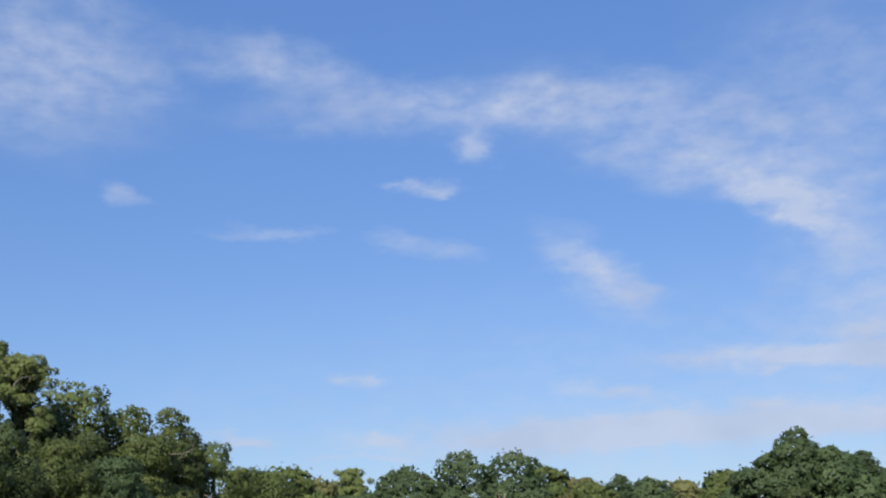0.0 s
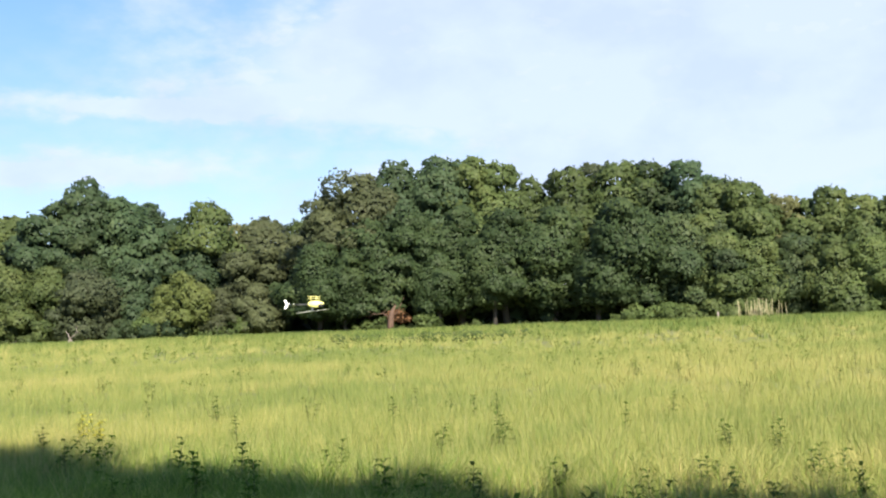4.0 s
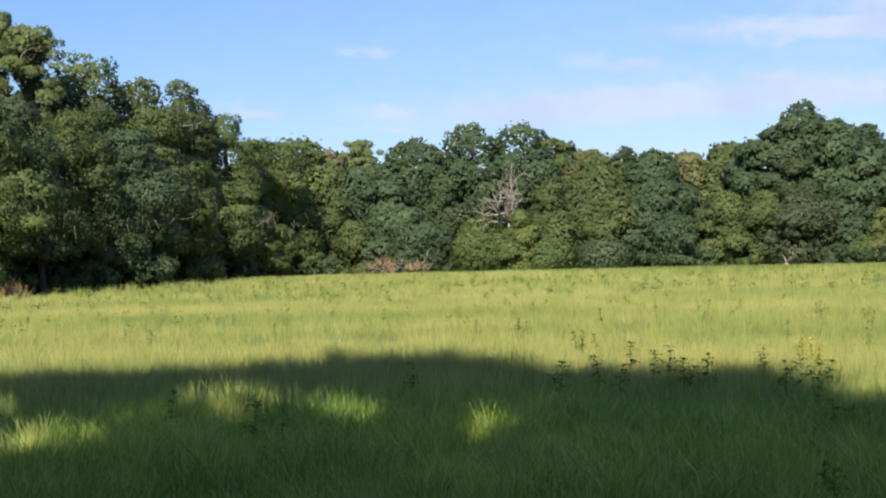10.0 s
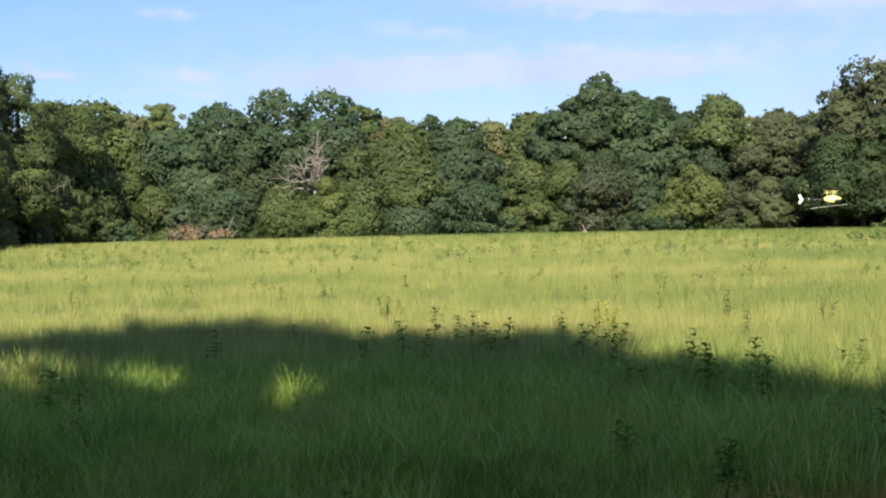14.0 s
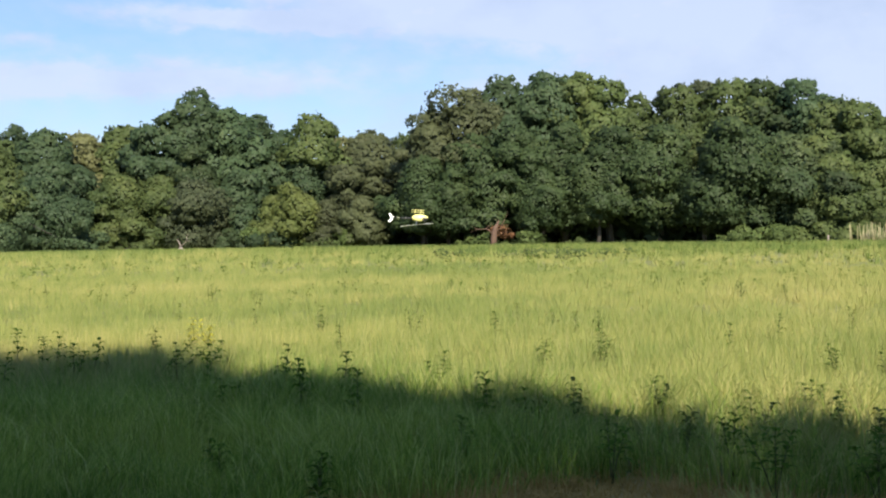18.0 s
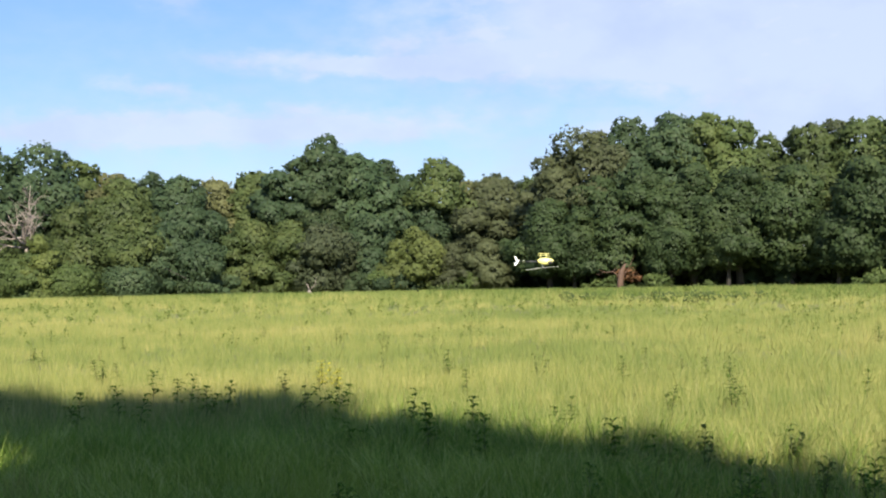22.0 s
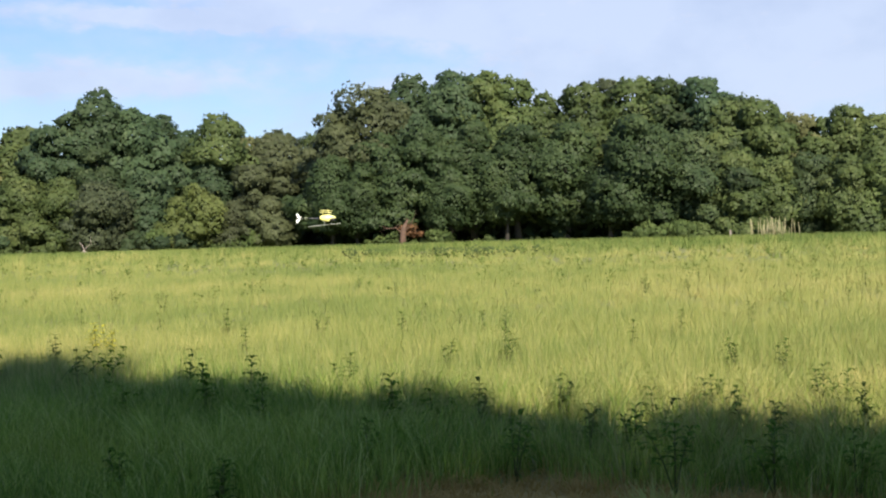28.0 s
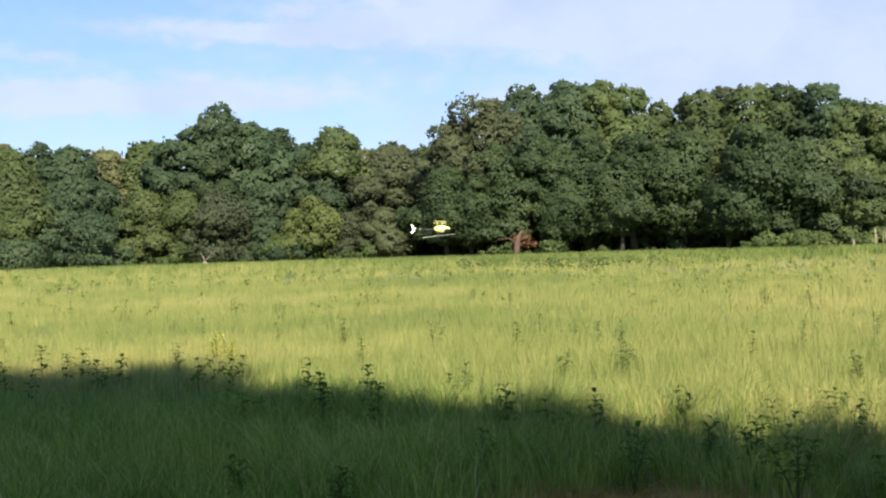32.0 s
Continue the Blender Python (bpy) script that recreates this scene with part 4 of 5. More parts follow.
WEEDS_MID = [
    (5.86, 9.83, 0.56), (5.69, 7.55, 0.54), (6.49, 7.45, 0.5), (5.67, 6.25, 0.46), (6.49, 6.44, 0.48), (9.89, 10.19, 0.6),
    (8.5, 10.74, 0.56), (9.12, 13.79, 0.58), (8.64, 15.26, 0.56), (7.69, 16.21, 0.62), (7.19, 6.52, 0.48), (7.07, 6.1, 0.48),
    (8.14, 6.19, 0.54), (8.09, 5.91, 0.52), (7.6, 5.37, 0.5), (6.8, 5.85, 0.48), (6.69, 5.46, 0.46), (7.49, 6.77, 0.46),
    (13.05, 11.13, 0.56), (9.56, 8.34, 0.5), (9.87, 7.95, 0.5), (8.75, 11.0, 0.54), (7.68, 10.74, 0.5), (-0.75, 9.19, 0.5),
    (4.08, 12.14, 0.6), (6.62, 13.46, 0.6), (3.04, 18.27, 0.55), (1.28, 14.34, 0.5), (4.69, 14.69, 0.56), (7.05, 17.15, 0.55),
    (10.49, 15.23, 0.56), (10.47, 13.79, 0.5), (11.85, 11.3, 0.55),
]


def make_weed(x, y, height, leaf_mat, rng, broad=1.0, stems=1, slant=(0.0, 0.0)):
    weed = new("weed")
    weed.location = (x, y, 0)
    for stem in range(stems):
        tall = height if stem == 0 else height * rng.uniform(0.72, 0.93)
        lean = rng.normal(0, 0.04, 2) if stem == 0 else rng.normal(0, 0.09, 2)
        lean = lean + np.array(slant)
        bm = bmesh.new()
        tube(bm, [(0, 0, 0), (lean[0] * 0.4, lean[1] * 0.4, tall * 0.5), (lean[0], lean[1], tall)], [0.006, 0.005, 0.002], 5)
        stalk = part("stem", bm, STEM, weed)
        nodes_up = int(4 + tall * 7)
        turn = rng.uniform(0, math.tau)
        for k in range(nodes_up):
            up = (k + 0.6) / nodes_up
            z = tall * (0.42 + 0.57 * up)
            for j in range(3 if k == nodes_up - 1 else 2):
                a = turn + k * 1.35 + j * math.pi + rng.normal(0, 0.3)
                size = 0.155 * broad * (1.08 - 0.42 * up) * rng.uniform(0.75, 1.15)
                rise = rng.uniform(0.25, 0.55) + 0.4 * up ** 3
                q = lean * (z / tall)
                out = np.array([math.cos(a), math.sin(a), 0.0])
                side = np.array([-math.sin(a), math.cos(a), 0.0])
                lift = np.array([0, 0, 1.0])
                p0 = np.array([q[0], q[1], z])
                p1 = p0 + out * size * 0.34 + lift * size * rise * 0.5
                p2 = p0 + out * size * 0.68 + lift * size * rise * 0.55
                p3 = p0 + out * size + lift * size * (rise * 0.4 - 0.16)
                w1, w2 = side * size * 0.2 + lift * size * 0.03, side * size * 0.165 + lift * size * 0.02
                w3, w4 = side * size * 0.2 - lift * size * 0.03, side * size * 0.165 - lift * size * 0.02
                v = [p0, p1 - w3, p1, p1 + w1, p2 - w4, p2, p2 + w2, p3]
                f = [(0, 1, 2), (0, 2, 3), (1, 4, 5), (1, 5, 2), (2, 5, 6), (2, 6, 3), (4, 7, 5), (5, 7, 6)]
                sheet("leaf", v, f, leaf_mat, stalk)
    return weed


weed_rng = np.random.default_rng(21)
for x, y, h in WEEDS_DARK:
    tagged(make_weed(x, y, h * 0.96, WEED_LEAF, weed_rng, 0.88, int(weed_rng.choice([1, 1, 2]))), "dark green leafy weed standing above the grass", "weed", "weeds in the meadow")
for x, y, h in WEEDS_LOW:
    tagged(make_weed(x, y, h * 0.92, WEED_LEAF, weed_rng, 0.72, 3), "low spreading dark green weed in the shaded grass", "weed", "weeds in the meadow")
for x, y, h in WEEDS_MID:
    tagged(make_weed(x, y, h * 0.86, WEED_MID, weed_rng, 0.7, int(weed_rng.choice([1, 2]))), "leafy green weed in the meadow grass", "weed", "weeds in the meadow")
for x, y, way in ((4.0, 12.8, 0.42), (4.2, 12.7, 0.46), (4.55, 12.6, 0.12)):
    tagged(make_weed(x, y, 0.46, WEED_LEAF, weed_rng, 0.85, 1, (way, -0.05)), "dark green weed bent over across the grass", "weed", "weeds in the meadow")
for x, y, h in ((5.36, 15.2, 0.54), (5.5, 15.15, 0.5)):
    tagged(make_weed(x, y, h, WEED_YELLOW, weed_rng, 0.7, 3), "bright yellow-leaved weed above the grass", "weed", "weeds in the meadow")
# sparser ones all over the open grass
for _ in range(34):
    a, r = math.radians(weed_rng.uniform(-16, 56)), weed_rng.uniform(16.5, 33)
    tagged(make_weed(math.sin(a) * r, math.cos(a) * r, weed_rng.uniform(0.38, 0.5), WEED_MID, weed_rng, 0.7, int(weed_rng.choice([1, 2]))), "leafy green weed in the sunlit open meadow", "weed", "weeds in the meadow")


# pale tufts of old grass among the green
for x, y, h, n in ((-0.1, 6.6, 0.5, 130), (-0.3, 5.9, 0.46, 110), (-0.25, 5.75, 0.44, 110), (-1.5, 6.0, 0.42, 90), (0.9, 8.6, 0.46, 90), (-1.75, 11.6, 0.55, 220), (-1.4, 11.9, 0.55, 200), (-2.8, 9.9, 0.48, 160), (4.6, 4.55, 0.3, 160), (4.3, 4.5, 0.27, 120), (3.4, 5.0, 0.26, 90), (2.9, 5.3, 0.28, 90)):
    tuft_rng = np.random.default_rng(int(abs(x) * 100 + y * 1000))
    tuft = new("grass_tuft")
    tuft.location = (x, y, 0)
    tagged(tuft, "tuft of pale straw-coloured old grass", "grass tuft", "pale tufts in the grass")
    bx, by = tuft_rng.normal(0, 0.09, n), tuft_rng.normal(0, 0.07, n)
    tz = h * tuft_rng.uniform(0.55, 1.05, n)
    tx, ty = bx * 1.8 + tuft_rng.normal(0, 0.06, n), by * 1.8 + tuft_rng.normal(0, 0.05, n)
    v = np.stack([np.stack([bx - 0.0035, by, 0 * bx], 1), np.stack([bx + 0.0035, by, 0 * bx], 1), np.stack([bx * 1.2 + 0.0035, by * 1.2, tz * 0.6], 1), np.stack([tx, ty, tz], 1), np.stack([bx * 1.2 - 0.0035, by * 1.2, tz * 0.6], 1)], 1).reshape(-1, 3)
    q = np.arange(n)[:, None] * 5
    sheet("foliage", v, np.concatenate([q + [0, 1, 2], q + [0, 2, 4], q + [4, 2, 3]]), STRAW, tuft)


# ---- undergrowth along the wood's edge ----
def make_bush(x, y, height, width, kind, label, seed):
    rng = np.random.default_rng(seed)
    bush = new("bush")
    bush.location = (x, y, 0)
    tagged(bush, label, "bush", "undergrowth at the wood's edge")
    count = int(6 + width * 3)
    ang = rng.uniform(0, math.tau, count)
    reach = width * rng.random(count) ** 0.6
    size = rng.uniform(0.3, 0.5, count) * min(height, 1.6)
    z = np.clip(rng.uniform(0.15, 1, count) * height * (1 - 0.4 * reach / width), size * 0.4, height - size * 0.55)
    centre = np.stack([np.cos(ang) * reach, np.sin(ang) * reach * 0.6, z], 1)
    for k in range(3):
        bm = bmesh.new()
        tube(bm, [(0, 0, -0.05), tuple(centre[k] * (0.5, 0.5, 0.6)), tuple(centre[k])], [0.05, 0.035, 0.012], 5)
        part("branch", bm, BARK, bush)
    v, f, n_out = bough_leaves(rng, centre, size, 80, 0.2, limit=2000, simple=True, face=open_side(x, y))
    sheet("foliage", v, f, LEAF[kind], bush, normals=n_out)


EDGE_LINE = [(-25.5, 55), (-18.5, 66), (-13, 79), (-8.5, 95), (-2, 99.5), (10, 98), (20, 97.5), (30, 95.5), (40, 89), (47, 84.5)]
EDGE_RIGHT = [(50, 81.5), (57, 76), (64, 69.5), (70, 63.5), (76, 57.5), (84, 46)]
bush_rng = np.random.default_rng(33)
for line, step, tall in ((EDGE_LINE, 2.3, (0.9, 2.3)), (EDGE_RIGHT, 2.6, (0.5, 1.5))):
    for (x0, y0), (x1, y1) in zip(line, line[1:]):
        run = math.hypot(x1 - x0, y1 - y0)
        for k in range(int(run / step)):
            q = (k + bush_rng.random()) * step / run
            if x0 < -8 and bush_rng.random() < 0.3:
                continue
            sort = ("oak", "dark", "fresh", "blue", "oak")[int(bush_rng.integers(5))]
            out = bush_rng.uniform(0.6, 2.2)
            r = math.hypot(x0, y0)
            make_bush(x0 + (x1 - x0) * q + x0 / r * out, y0 + (y1 - y0) * q + y0 / r * out, bush_rng.uniform(*tall), bush_rng.uniform(1.2, 2.0), sort,
                      "low leafy green bush at the foot of the trees", int(bush_rng.integers(1e6)))
# the brighter thicket under the great oaks
for x, y, h in ((65.3, 66.0, 1.5), (67.0, 64.6, 1.7), (68.4, 63.6, 1.4), (54.8, 77.5, 1.6), (52.0, 79.6, 1.3)):
    make_bush(x, y, h, 1.6, "fresh", "sunlit green bush below the oak boughs", int(x * 10))


for k, (x, y, h, w) in enumerate(((-22.0, 59.2, 1.5, 1.3), (-20.8, 59.8, 1.7, 1.0), (-18.6, 61.2, 1.1, 0.8), (-23.6, 58.0, 1.5, 1.3))):
    brush_rng = np.random.default_rng(70 + k)
    clump = new("dry_grass_clump")
    clump.location = (x, y, 0)
    tagged(clump, "tan dry grass and brush at the foot of the trees", "dry grass", "dry brush by the trees")
    n = 420
    bx, by = brush_rng.normal(0, w * 0.5, n), brush_rng.normal(0, w * 0.3, n)
    tipx, tipy, tipz = bx + brush_rng.normal(0, 0.25, n), by + brush_rng.normal(0, 0.2, n), h * brush_rng.uniform(0.4, 1.0, n)
    v = np.stack([np.stack([bx - 0.02, by, 0 * bx], 1), np.stack([bx + 0.02, by, 0 * bx], 1), np.stack([tipx, tipy, tipz], 1)], 1).reshape(-1, 3)
    sheet("dry_grass", v, np.arange(n * 3).reshape(-1, 3), DRY, clump)


def branchy(bm, rng, start, way, length, thick, depth):
    """A bare crooked limb that forks."""
    pts, radii = [start], [thick]
    p, d = Vector(start), Vector(way).normalized()
    steps = 4
    for k in range(steps):
        d = (d + Vector(rng.normal(0, 0.36, 3)) + Vector((0, 0, 0.04))).normalized()
        p = p + d * (length / steps)
        pts.append(tuple(p))
        radii.append(thick * (1 - 0.72 * (k + 1) / steps))
        if depth > 0 and k > 0:
            side = (d + Vector(rng.normal(0, 0.75, 3))).normalized()
            branchy(bm, rng, tuple(p), side, length * rng.uniform(0.4, 0.62), radii[-1] * 0.75, depth - 1)
    tube(bm, pts, radii, 5)


def spot(heading, far, z=0.0):
    a = radians(heading)
    return (math.sin(a) * far, math.cos(a) * far, z)


def dead_tree():
    rng = np.random.default_rng(8)
    tree = new("dead_tree")
    tree.location = spot(6.3, 101.2)
    tagged(tree, "bare grey dead tree with crooked branches among green oaks", "dead tree")
    bm = bmesh.new()
    tube(bm, [(0, 0, -0.1), (0.1, 0, 2), (-0.15, 0.1, 4.6), (0.3, 0, 6.2), (0.1, 0.1, 7.6), (0.25, 0, 9.2)], [0.16, 0.15, 0.12, 0.06, 0.04, 0.015], 8)
    stem_part = part("trunk", bm, PALE_BARK, tree)
    ways = [((-1 + rng.normal(0, 0.12), -0.4 + rng.normal(0, 0.2), rng.uniform(0.5, 1.15)), rng.uniform(4.3, 4.9), rng.uniform(2.6, 3.7), 0.12) for _ in range(8)]
    ways += [((rng.normal(-0.7, 0.5), -0.6, rng.uniform(0.2, 0.9)), rng.uniform(5.4, 8.6), rng.uniform(0.5, 1.3), 0.035) for _ in range(14)]
    ways += [((0.6, -0.4, 0.9), 4.6, 1.5, 0.09), ((0.4, -0.5, 0.8), 5.2, 1.3, 0.04), ((0.15, -0.3, 1.0), 5.6, 3.0, 0.06)]
    for way, z, length, thick in ways:
        bm = bmesh.new()
        branchy(bm, rng, (0.03, 0, z), way, length, thick, 2)
        part("branch", bm, PALE_BARK, stem_part)


def dead_limb(points, thick, seed):
    """A bare pale limb, part of the tree that stands nearest."""
    rng = np.random.default_rng(seed)
    tree = min(WOOD, key=lambda o: (o.location.xy - Vector(points[0][:2])).length)
    base = tree.location
    pts = [Vector(p) - base for p in points]
    bm = bmesh.new()
    for p, q in zip(pts, pts[1:]):
        branchy(bm, rng, tuple(p), tuple(q - p), (q - p).length * 1.25, thick, 2)
    part("dead_limb", bm, GREY_BARK, tree, "pale bare dead limb")


def shrub_tree():
    x, y, _ = spot(6.75, 99.2)
    make_tree(x, y, 5.3, 1.5, "lime", base=0.2, wide=1.3)


def brush_pile():
    rng = np.random.default_rng(9)
    pile = new("brush_pile")
    pile.location = spot(1.0, 97.6)
    tagged(pile, "heap of dry brown cut branches at the wood's edge", "brush pile")
    for k in range(34):
        a = rng.uniform(0, math.tau)
        bm = bmesh.new()
        start = (rng.uniform(-2.4, 2.4), rng.uniform(-0.6, 0.6), rng.uniform(0.0, 0.9))
        branchy(bm, rng, start, (math.cos(a), math.sin(a) * 0.4, rng.uniform(0.15, 0.8)), rng.uniform(0.8, 1.9), 0.035, 1)
        part("branch", bm, RED_BARK if k % 4 == 0 else PALE_BARK, pile)
    n = 26
    size = rng.uniform(0.3, 0.5, n)
    centre = np.stack([rng.uniform(-2.6, 2.6, n), rng.uniform(-0.5, 0.5, n), rng.uniform(0.2, 1.35, n)], 1)
    v, f, n_out = bough_leaves(rng, centre, size, 60, 0.16)
    sheet("dry_leaves", v, f, DRY, pile, normals=n_out)


def forked_snag():
    rng = np.random.default_rng(10)
    snag = new("forked_branch")
    snag.location = spot(18.85, 93.6)
    tagged(snag, "pale forked dead branch standing at the wood's edge", "dead branch")
    bm = bmesh.new()
    tube(bm, [(-0.42, 0, -0.05), (-0.2, 0.03, 0.35), (0.0, 0, 0.62), (-0.12, 0, 0.95), (-0.3, 0.05, 1.2)], [0.05, 0.045, 0.05, 0.035, 0.012], 7)
    branchy(bm, rng, (0.0, 0, 0.62), (0.8, -0.2, 0.7), 1.0, 0.04, 1)
    part("branch", bm, PALE_BARK, snag)
    for x0 in (0.12, 0.45):
        bm = bmesh.new()
        tube(bm, [(x0, 0.05, -0.05), (x0 * 0.7, 0.02, 0.3), (0.0, 0, 0.6)], [0.045, 0.04, 0.035], 7)
        part("branch", bm, PALE_BARK, snag)


def red_trunk():
    rng = np.random.default_rng(12)
    tree = new("red_trunk_tree")
    tree.location = spot(33.4, 94.0)
    tagged(tree, "red-brown broken trunk with rust-coloured dead leaves", "tree trunk")
    bm = bmesh.new()
    tube(bm, [(0, 0, -0.1), (0.02, 0, 0.8), (0.15, 0, 1.6), (0.5, 0, 2.2)], [0.3, 0.24, 0.2, 0.06], 9)
    stem_part = part("trunk", bm, RED_BARK, tree)
    for way in ((1, -0.2, 0.5), (0.8, 0.1, 0.9), (-0.6, 0, 0.9)):
        bm = bmesh.new()
        branchy(bm, rng, (0.05, 0, 1.0), way, 1.7, 0.07, 1)
        part("branch", bm, RED_BARK, stem_part)
    n = 9
    centre = np.stack([rng.uniform(0.2, 1.9, n), rng.uniform(-0.3, 0.3, n), rng.uniform(0.9, 1.7, n)], 1)
    v, f, n_out = bough_leaves(rng, centre, rng.uniform(0.22, 0.4, n), 60, 0.17)
    sheet("dead_leaves", v, f, RUST, tree, normals=n_out)


def cane_stand():
    rng = np.random.default_rng(14)
    stand = new("cane_stand")
    stand.location = spot(50.4, 92.0)
    tagged(stand, "stand of pale dry cane stalks at the wood's edge", "cane")
    side = Vector((math.cos(radians(50.4)), -math.sin(radians(50.4)), 0))
    for k in range(46):
        at = side * rng.normal(0, 0.85) + Vector(rng.normal(0, 0.25, 3)) * Vector((1, 1, 0))
        h = rng.uniform(0.8, 1.7)
        bm = bmesh.new()
        tip = at + Vector((rng.normal(0, 0.16), rng.normal(0, 0.16), h))
        tube(bm, [tuple(at), tuple((at + tip) / 2), tuple(tip)], [0.028, 0.024, 0.012], 5)
        part("stalk", bm, CANE, stand)


def pale_post():
    post = new("post")
    post.location = spot(48.6, 93.0)
    tagged(post, "short weathered pale wooden post in the grass", "post")
    bm = bmesh.new()
    tube(bm, [(0, 0, -0.1), (0, 0, 0.4), (0.01, 0, 0.76), (0.01, 0, 0.8)], [0.08, 0.078, 0.075, 0.055], 10)
    part("shaft", bm, PALE_BARK, post)


def moss_on(x, y, z, count, seed):
    """Strands that hang below a bough."""
    rng = np.random.default_rng(seed)
    n = count
    cx, cy = x + rng.normal(0, 1.1, n), y + rng.normal(0, 0.5, n)
    drop = rng.uniform(0.25, 1.0, n)
    w = rng.uniform(0.01, 0.025, n)
    top = z + 0.35 * np.sin(cx * 2.1) + rng.normal(0, 0.3, n)
    sway = rng.normal(0, 0.06, n)
    v = np.stack([np.stack([cx - w, cy, top], 1), np.stack([cx + w, cy + 0.02, top], 1), np.stack([cx + w + sway, cy, top - drop * 0.5], 1), np.stack([cx + sway * 2, cy, top - drop], 1)], 1).reshape(-1, 3)
    ob = sheet("hanging_moss", v, np.arange(n * 4).reshape(-1, 4), MOSS)
    tagged(ob, "grey-green moss strands hanging from an oak bough", "moss", "moss on the oaks", "stuff")


dead_tree()
shrub_tree()
make_tree(*spot(6.6, 99.8)[:2], 3.9, 1.9, "oak", base=0.3)
make_tree(*spot(5.2, 100.2)[:2], 3.2, 1.7, "fresh", base=0.3)
for k, points in enumerate((
    [(-11.9, 76.0, 10.1), (-11.0, 76.2, 10.2), (-10.2, 76.4, 10.4)], [(-10.1, 78.4, 7.8), (-9.6, 78.4, 7.7)],
    [(-7.8, 79.6, 3.9), (-7.4, 79.7, 4.2), (-6.8, 79.7, 4.0)], [(-12.6, 75.0, 4.0), (-11.9, 75.1, 4.3), (-11.2, 75.2, 4.4)],
    [(-19.2, 67.3, 12.8), (-19.0, 67.4, 13.9)], [(-22.7, 55.6, 8.4), (-22.9, 55.5, 7.4), (-22.4, 55.7, 7.1)],
    [(-20.6, 56.4, 5.4), (-19.9, 56.6, 4.6)], [(-19.6, 58.8, 7.0), (-18.9, 59.1, 6.6), (-18.5, 59.2, 5.4)],
)):
    dead_limb(points, 0.03, 200 + k)
brush_pile()
forked_snag()
red_trunk()
cane_stand()
pale_post()
for k, (heading, far, z, n) in enumerate(((-9.3, 81.5, 4.6, 60), (-7.6, 85, 4.8, 70), (-6.6, 87, 4.6, 60), (-5.2, 91, 4.4, 50), (-12.0, 75, 4.0, 40), (-15.5, 68, 4.2, 40), (-8.4, 84, 4.4, 60))):
    p = spot(heading, far)
    moss_on(p[0], p[1], z, n, 100 + k)


# ---- weeds scattered over the far meadow ----
def far_weeds():
    rng = np.random.default_rng(41)
    vs, fs, total = [], [], 0
    for count, near, far, tall, size in ((160, 26, 42, 0.42, 0.06), (900, 40, 92, 0.46, 0.085)):
        a = np.radians(rng.uniform(-24, 62, count))
        r = np.sqrt(rng.uniform(near ** 2, far ** 2, count))
        per = 14
        x = np.repeat(np.sin(a) * r, per) + rng.normal(0, 0.06, count * per)
        y = np.repeat(np.cos(a) * r, per) + rng.normal(0, 0.06, count * per)
        z = np.repeat(tall * rng.uniform(0.75, 1.2, count), per) * rng.uniform(0.45, 1.0, count * per)
        c = np.stack([x, y, z], 1)
        v, f = leaves(rng, c, np.array([-0.2, -0.8, 0.5]) + rng.normal(0, 0.4, c.shape), size, 0.5)
        vs.append(v)
        fs.append(f + total)
        total += len(v)
    tagged(sheet("scattered_weeds", np.concatenate(vs), np.concatenate(fs), WEED_MID), "small dark weeds dotted over the meadow", "weeds", kind="stuff")
    # broad dark clumps and the greener strip before the trees
    cs, ss = [], []
    for heading, far, n, spread in ((34.5, 62, 16, 2.6), (37.5, 60, 10, 1.2), (31.5, 66, 8, 1.6), (39.5, 62, 4, 0.6)):
        p = spot(heading, far)
        for _ in range(n):
            cs.append((p[0] + rng.normal(0, spread) * 0.85, p[1] - rng.normal(0, spread) * 0.5, rng.uniform(0.25, 0.45)))
            ss.append(rng.uniform(0.22, 0.4))
    for _ in range(260):
        h = rng.uniform(8, 62)
        p = spot(h, np.interp(h, [8, 30, 62], [95, 90, 88]) + rng.normal(0, 2.5))
        cs.append((p[0], p[1], rng.uniform(0.2, 0.42)))
        ss.append(rng.uniform(0.15, 0.28))
    v, f, n_out = bough_leaves(rng, np.array(cs), np.array(ss), 55, 0.11, simple=True, face=open_side(40, 80))
    tagged(sheet("weed_clumps", v, f, LEAF["fresh"], normals=n_out), "low green weed clumps among the far grass", "weeds", kind="stuff")


far_weeds()


# ---- the model helicopter, flown upside down over the meadow ----
def paint(name, colour, rough, metal=0.0):
    mat, nodes, links, bsdf = material(name)
    coord = nodes.new("ShaderNodeTexCoord")
    grime = noise_node(nodes, links, 9, 4, 0.6, coord.outputs["Object"])
    tones = ramp_node(nodes, [(0.3, tuple(c * 0.86 for c in colour)), (0.7, colour)])
    links.new(grime.outputs[0], tones.inputs[0])
    links.new(tones.outputs[0], bsdf.inputs["Base Color"])
    bsdf.inputs["Roughness"].default_value, bsdf.inputs["Metallic"].default_value = rough, metal
    return mat


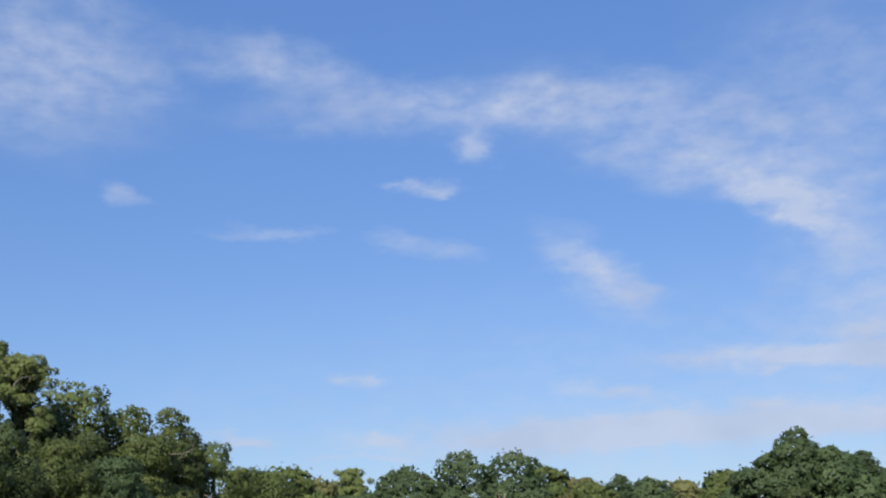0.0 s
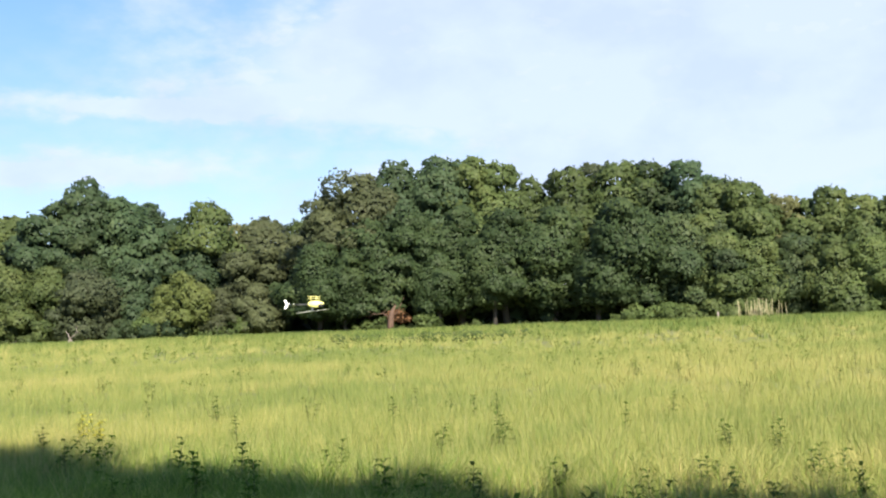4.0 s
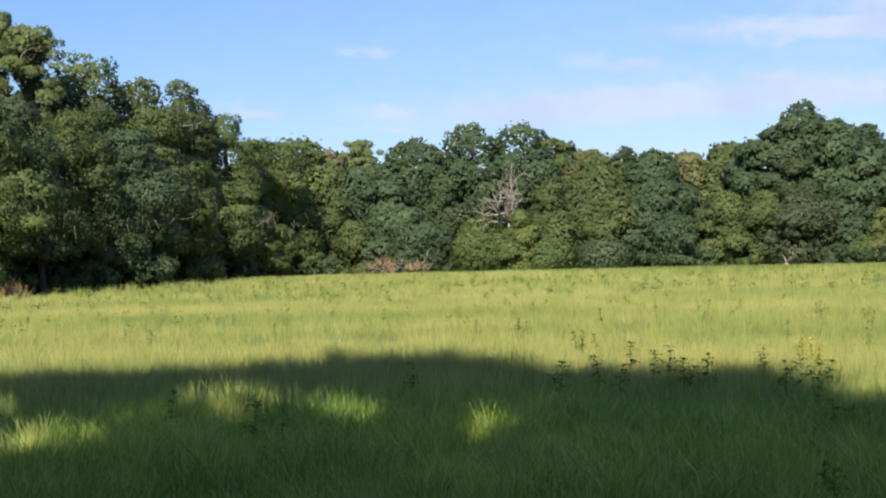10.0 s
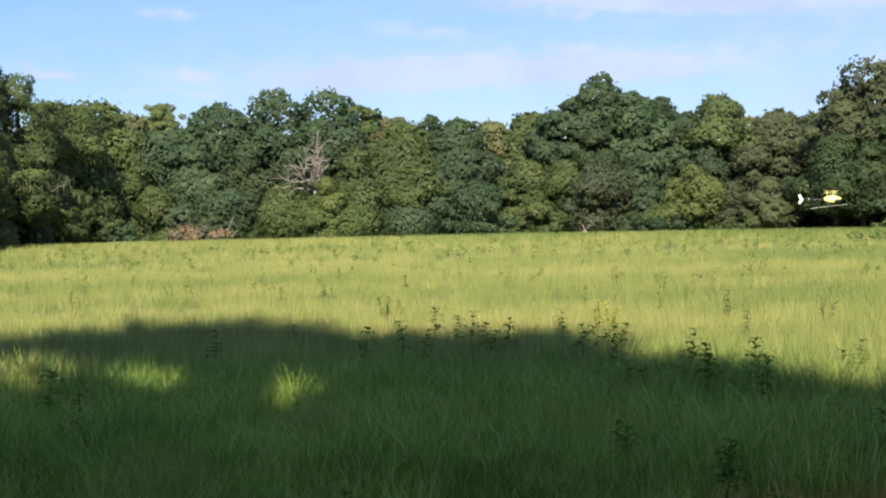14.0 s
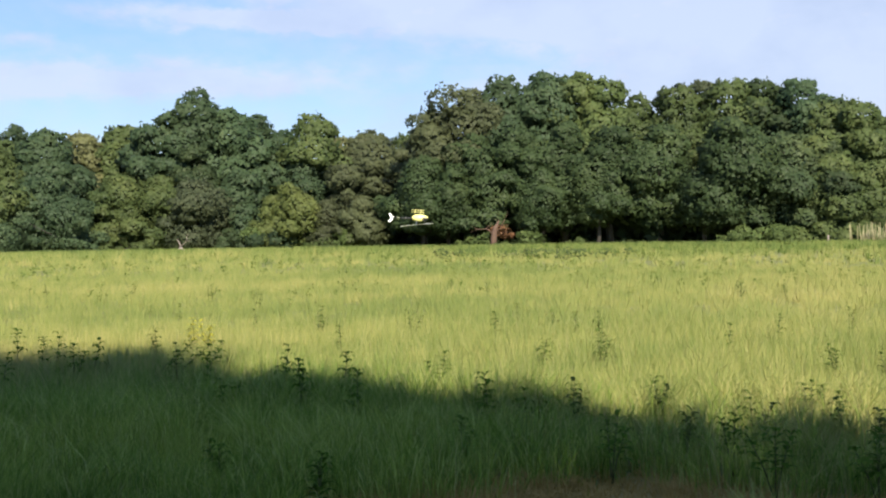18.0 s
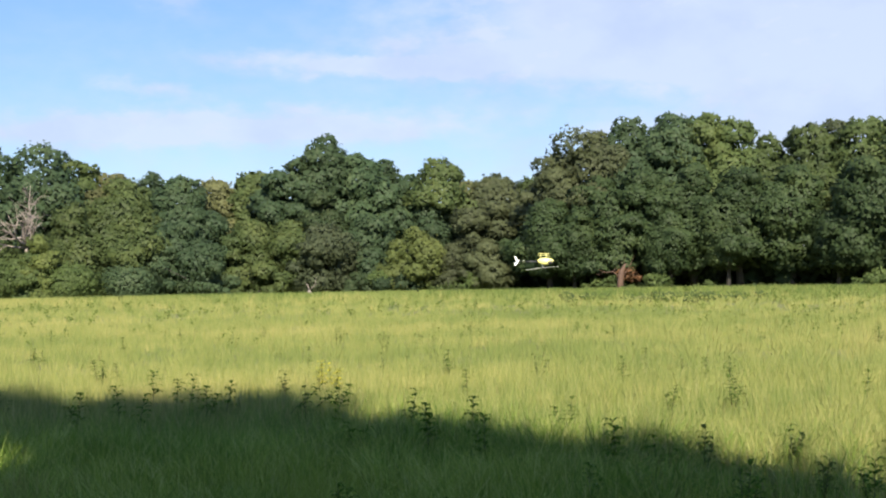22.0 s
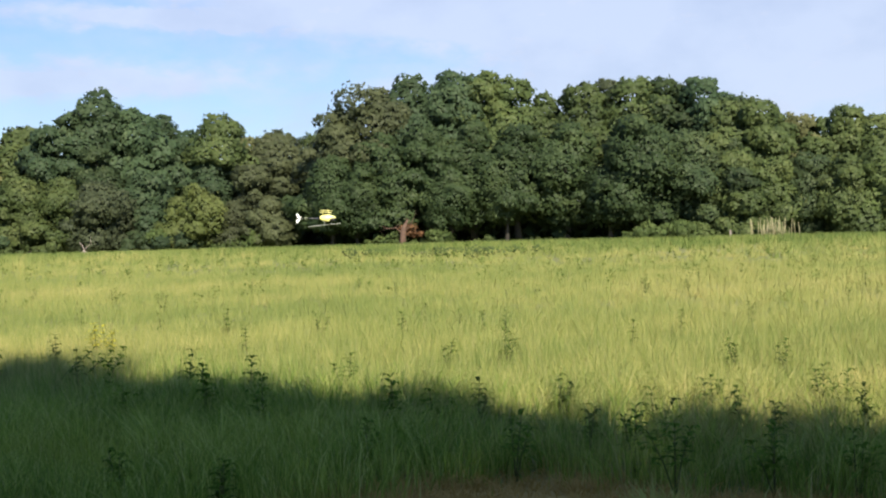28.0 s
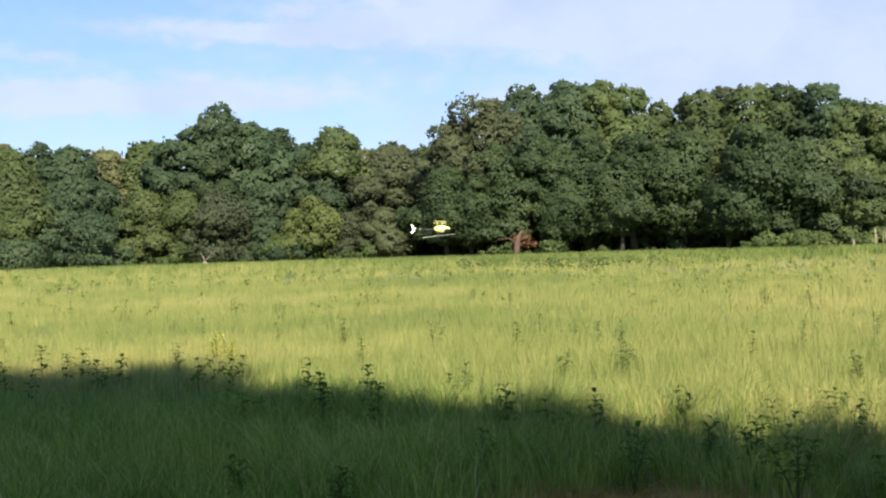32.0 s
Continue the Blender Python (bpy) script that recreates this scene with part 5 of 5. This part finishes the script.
def helicopter():
    yellow = paint("yellow_gloss_paint", (0.84, 0.80, 0.28), 0.3)
    white = paint("white_gloss_paint", (0.82, 0.83, 0.80), 0.35)
    black = paint("black_carbon", (0.03, 0.03, 0.032), 0.4)
    steel = paint("steel", (0.5, 0.5, 0.5), 0.3, 1.0)
    heli = new("model_helicopter")
    tagged(heli, "yellow radio-controlled model helicopter flying upside down over the grass", "model helicopter")

    bm = bmesh.new()
    bmesh.ops.create_uvsphere(bm, u_segments=24, v_segments=14, radius=1)
    for v in bm.verts:
        x, y, z = v.co
        nose = max(0.0, x)
        v.co = (0.32 * x + 0.12, 0.105 * y * (1 - 0.35 * nose ** 2), (0.145 * z) * (1 - 0.45 * nose ** 1.5) - 0.035 * nose)
    part("canopy", bm, yellow, heli)
    bm = bmesh.new()
    bmesh.ops.create_uvsphere(bm, u_segments=20, v_segments=12, radius=1)
    for v in bm.verts:
        x, y, z = v.co
        v.co = (0.15 * x + 0.27, 0.092 * y, 0.075 * z + 0.045)
    part("windscreen", bm, black, heli, "dark windscreen")
    bm = bmesh.new()
    tube(bm, [(-0.1, 0, 0.02), (-0.5, 0, 0.035), (-0.98, 0, 0.05)], [0.035, 0.022, 0.018], 10)
    part("tail_boom", bm, black, heli, "thin black tail boom")

    def plate(name, outline, thick, mat, plane):
        bm = bmesh.new()
        for s in (-thick / 2, thick / 2):
            vs = []
            for a, b in outline:
                vs.append(bm.verts.new((a, s, b) if plane == "xz" else (a, b, s)))
            bm.faces.new(vs if s > 0 else vs[::-1])
        vv = list(bm.verts)
        n = len(outline)
        for k in range(n):
            bm.faces.new((vv[k], vv[(k + 1) % n], vv[n + (k + 1) % n], vv[n + k]))
        bmesh.ops.recalc_face_normals(bm, faces=bm.faces)
        return part(name, bm, mat, heli, smooth=False)

    plate("tail_fin", [(-0.92, 0.06), (-1.0, 0.06), (-1.1, 0.2), (-1.03, 0.22)], 0.008, white, "xz")
    plate("lower_fin", [(-0.94, 0.04), (-1.02, 0.04), (-1.1, -0.14), (-1.02, -0.14)], 0.008, white, "xz")
    fin = plate("stabiliser", [(-0.68, -0.12), (-0.76, -0.14), (-0.76, 0.14), (-0.68, 0.12)], 0.007, white, "xy")
    fin.location = (0, 0, 0.045)
    bm = bmesh.new()
    tube(bm, [(0.0, 0, 0.1), (0.0, 0, 0.2), (0.0, 0, 0.285)], [0.014, 0.012, 0.012], 10)
    part("mast", bm, steel, heli)
    bm = bmesh.new()
    bmesh.ops.create_cube(bm, size=1)
    for v in bm.verts:
        v.co = (v.co.x * 0.15, v.co.y * 0.035, v.co.z * 0.03 + 0.275)
    bmesh.ops.bevel(bm, geom=list(bm.edges), offset=0.006, segments=2, affect="EDGES")
    head = part("rotor_head", bm, steel, heli)
    for turn in (0, 180):
        bm = bmesh.new()
        vs = []
        for x, y, z in ((0.07, -0.02, 0), (0.16, -0.03, 0), (0.68, -0.03, 0.015), (0.70, 0.02, 0.015), (0.16, 0.032, 0), (0.07, 0.02, 0)):
            vs.append((x, y, z))
        top = [bm.verts.new((x, y, z + 0.005 - 0.003 * (y > 0))) for x, y, z in vs]
        low = [bm.verts.new((x, y, z - 0.003)) for x, y, z in vs]
        bm.faces.new(top)
        bm.faces.new(low[::-1])
        for k in range(6):
            bm.faces.new((top[k], low[k], low[(k + 1) % 6], top[(k + 1) % 6]))
        bmesh.ops.recalc_face_normals(bm, faces=bm.faces)
        blade = part("rotor_blade", bm, white, head, smooth=False)
        blade.matrix_basis = pose(0, 0, 0.28, 0, 0, turn + 25)
    for turn in (40, 220):
        bm = bmesh.new()
        bmesh.ops.create_cube(bm, size=1)
        for v in bm.verts:
            v.co = (v.co.x * 0.12 + 0.065, v.co.y * 0.006, v.co.z * 0.022)
        blade = part("tail_rotor_blade", bm, white, heli, smooth=False)
        blade.matrix_basis = pose(-0.99, -0.035, 0.05, 0, turn, 0)
    for side in (-1, 1):
        bm = bmesh.new()
        tube(bm, [(-0.2, 0.12 * side, -0.27), (0.0, 0.12 * side, -0.275), (0.2, 0.12 * side, -0.275), (0.28, 0.12 * side, -0.25)], [0.011] * 4, 8)
        part("skid", bm, yellow, heli, "yellow landing skid")
        for x in (-0.08, 0.14):
            bm = bmesh.new()
            tube(bm, [(x, 0.04 * side, -0.1), (x, 0.09 * side, -0.18), (x, 0.12 * side, -0.275)], [0.011] * 3, 8)
            part("strut", bm, yellow, heli)
    # upside down, nose to the east-south-east
    heli.matrix_basis = pose(21.2, 37.0, 2.05, 180, 0, -29) @ pose(0, 0, 0, -18, -3, 0) @ Matrix.Scale(0.9, 4)


helicopter()
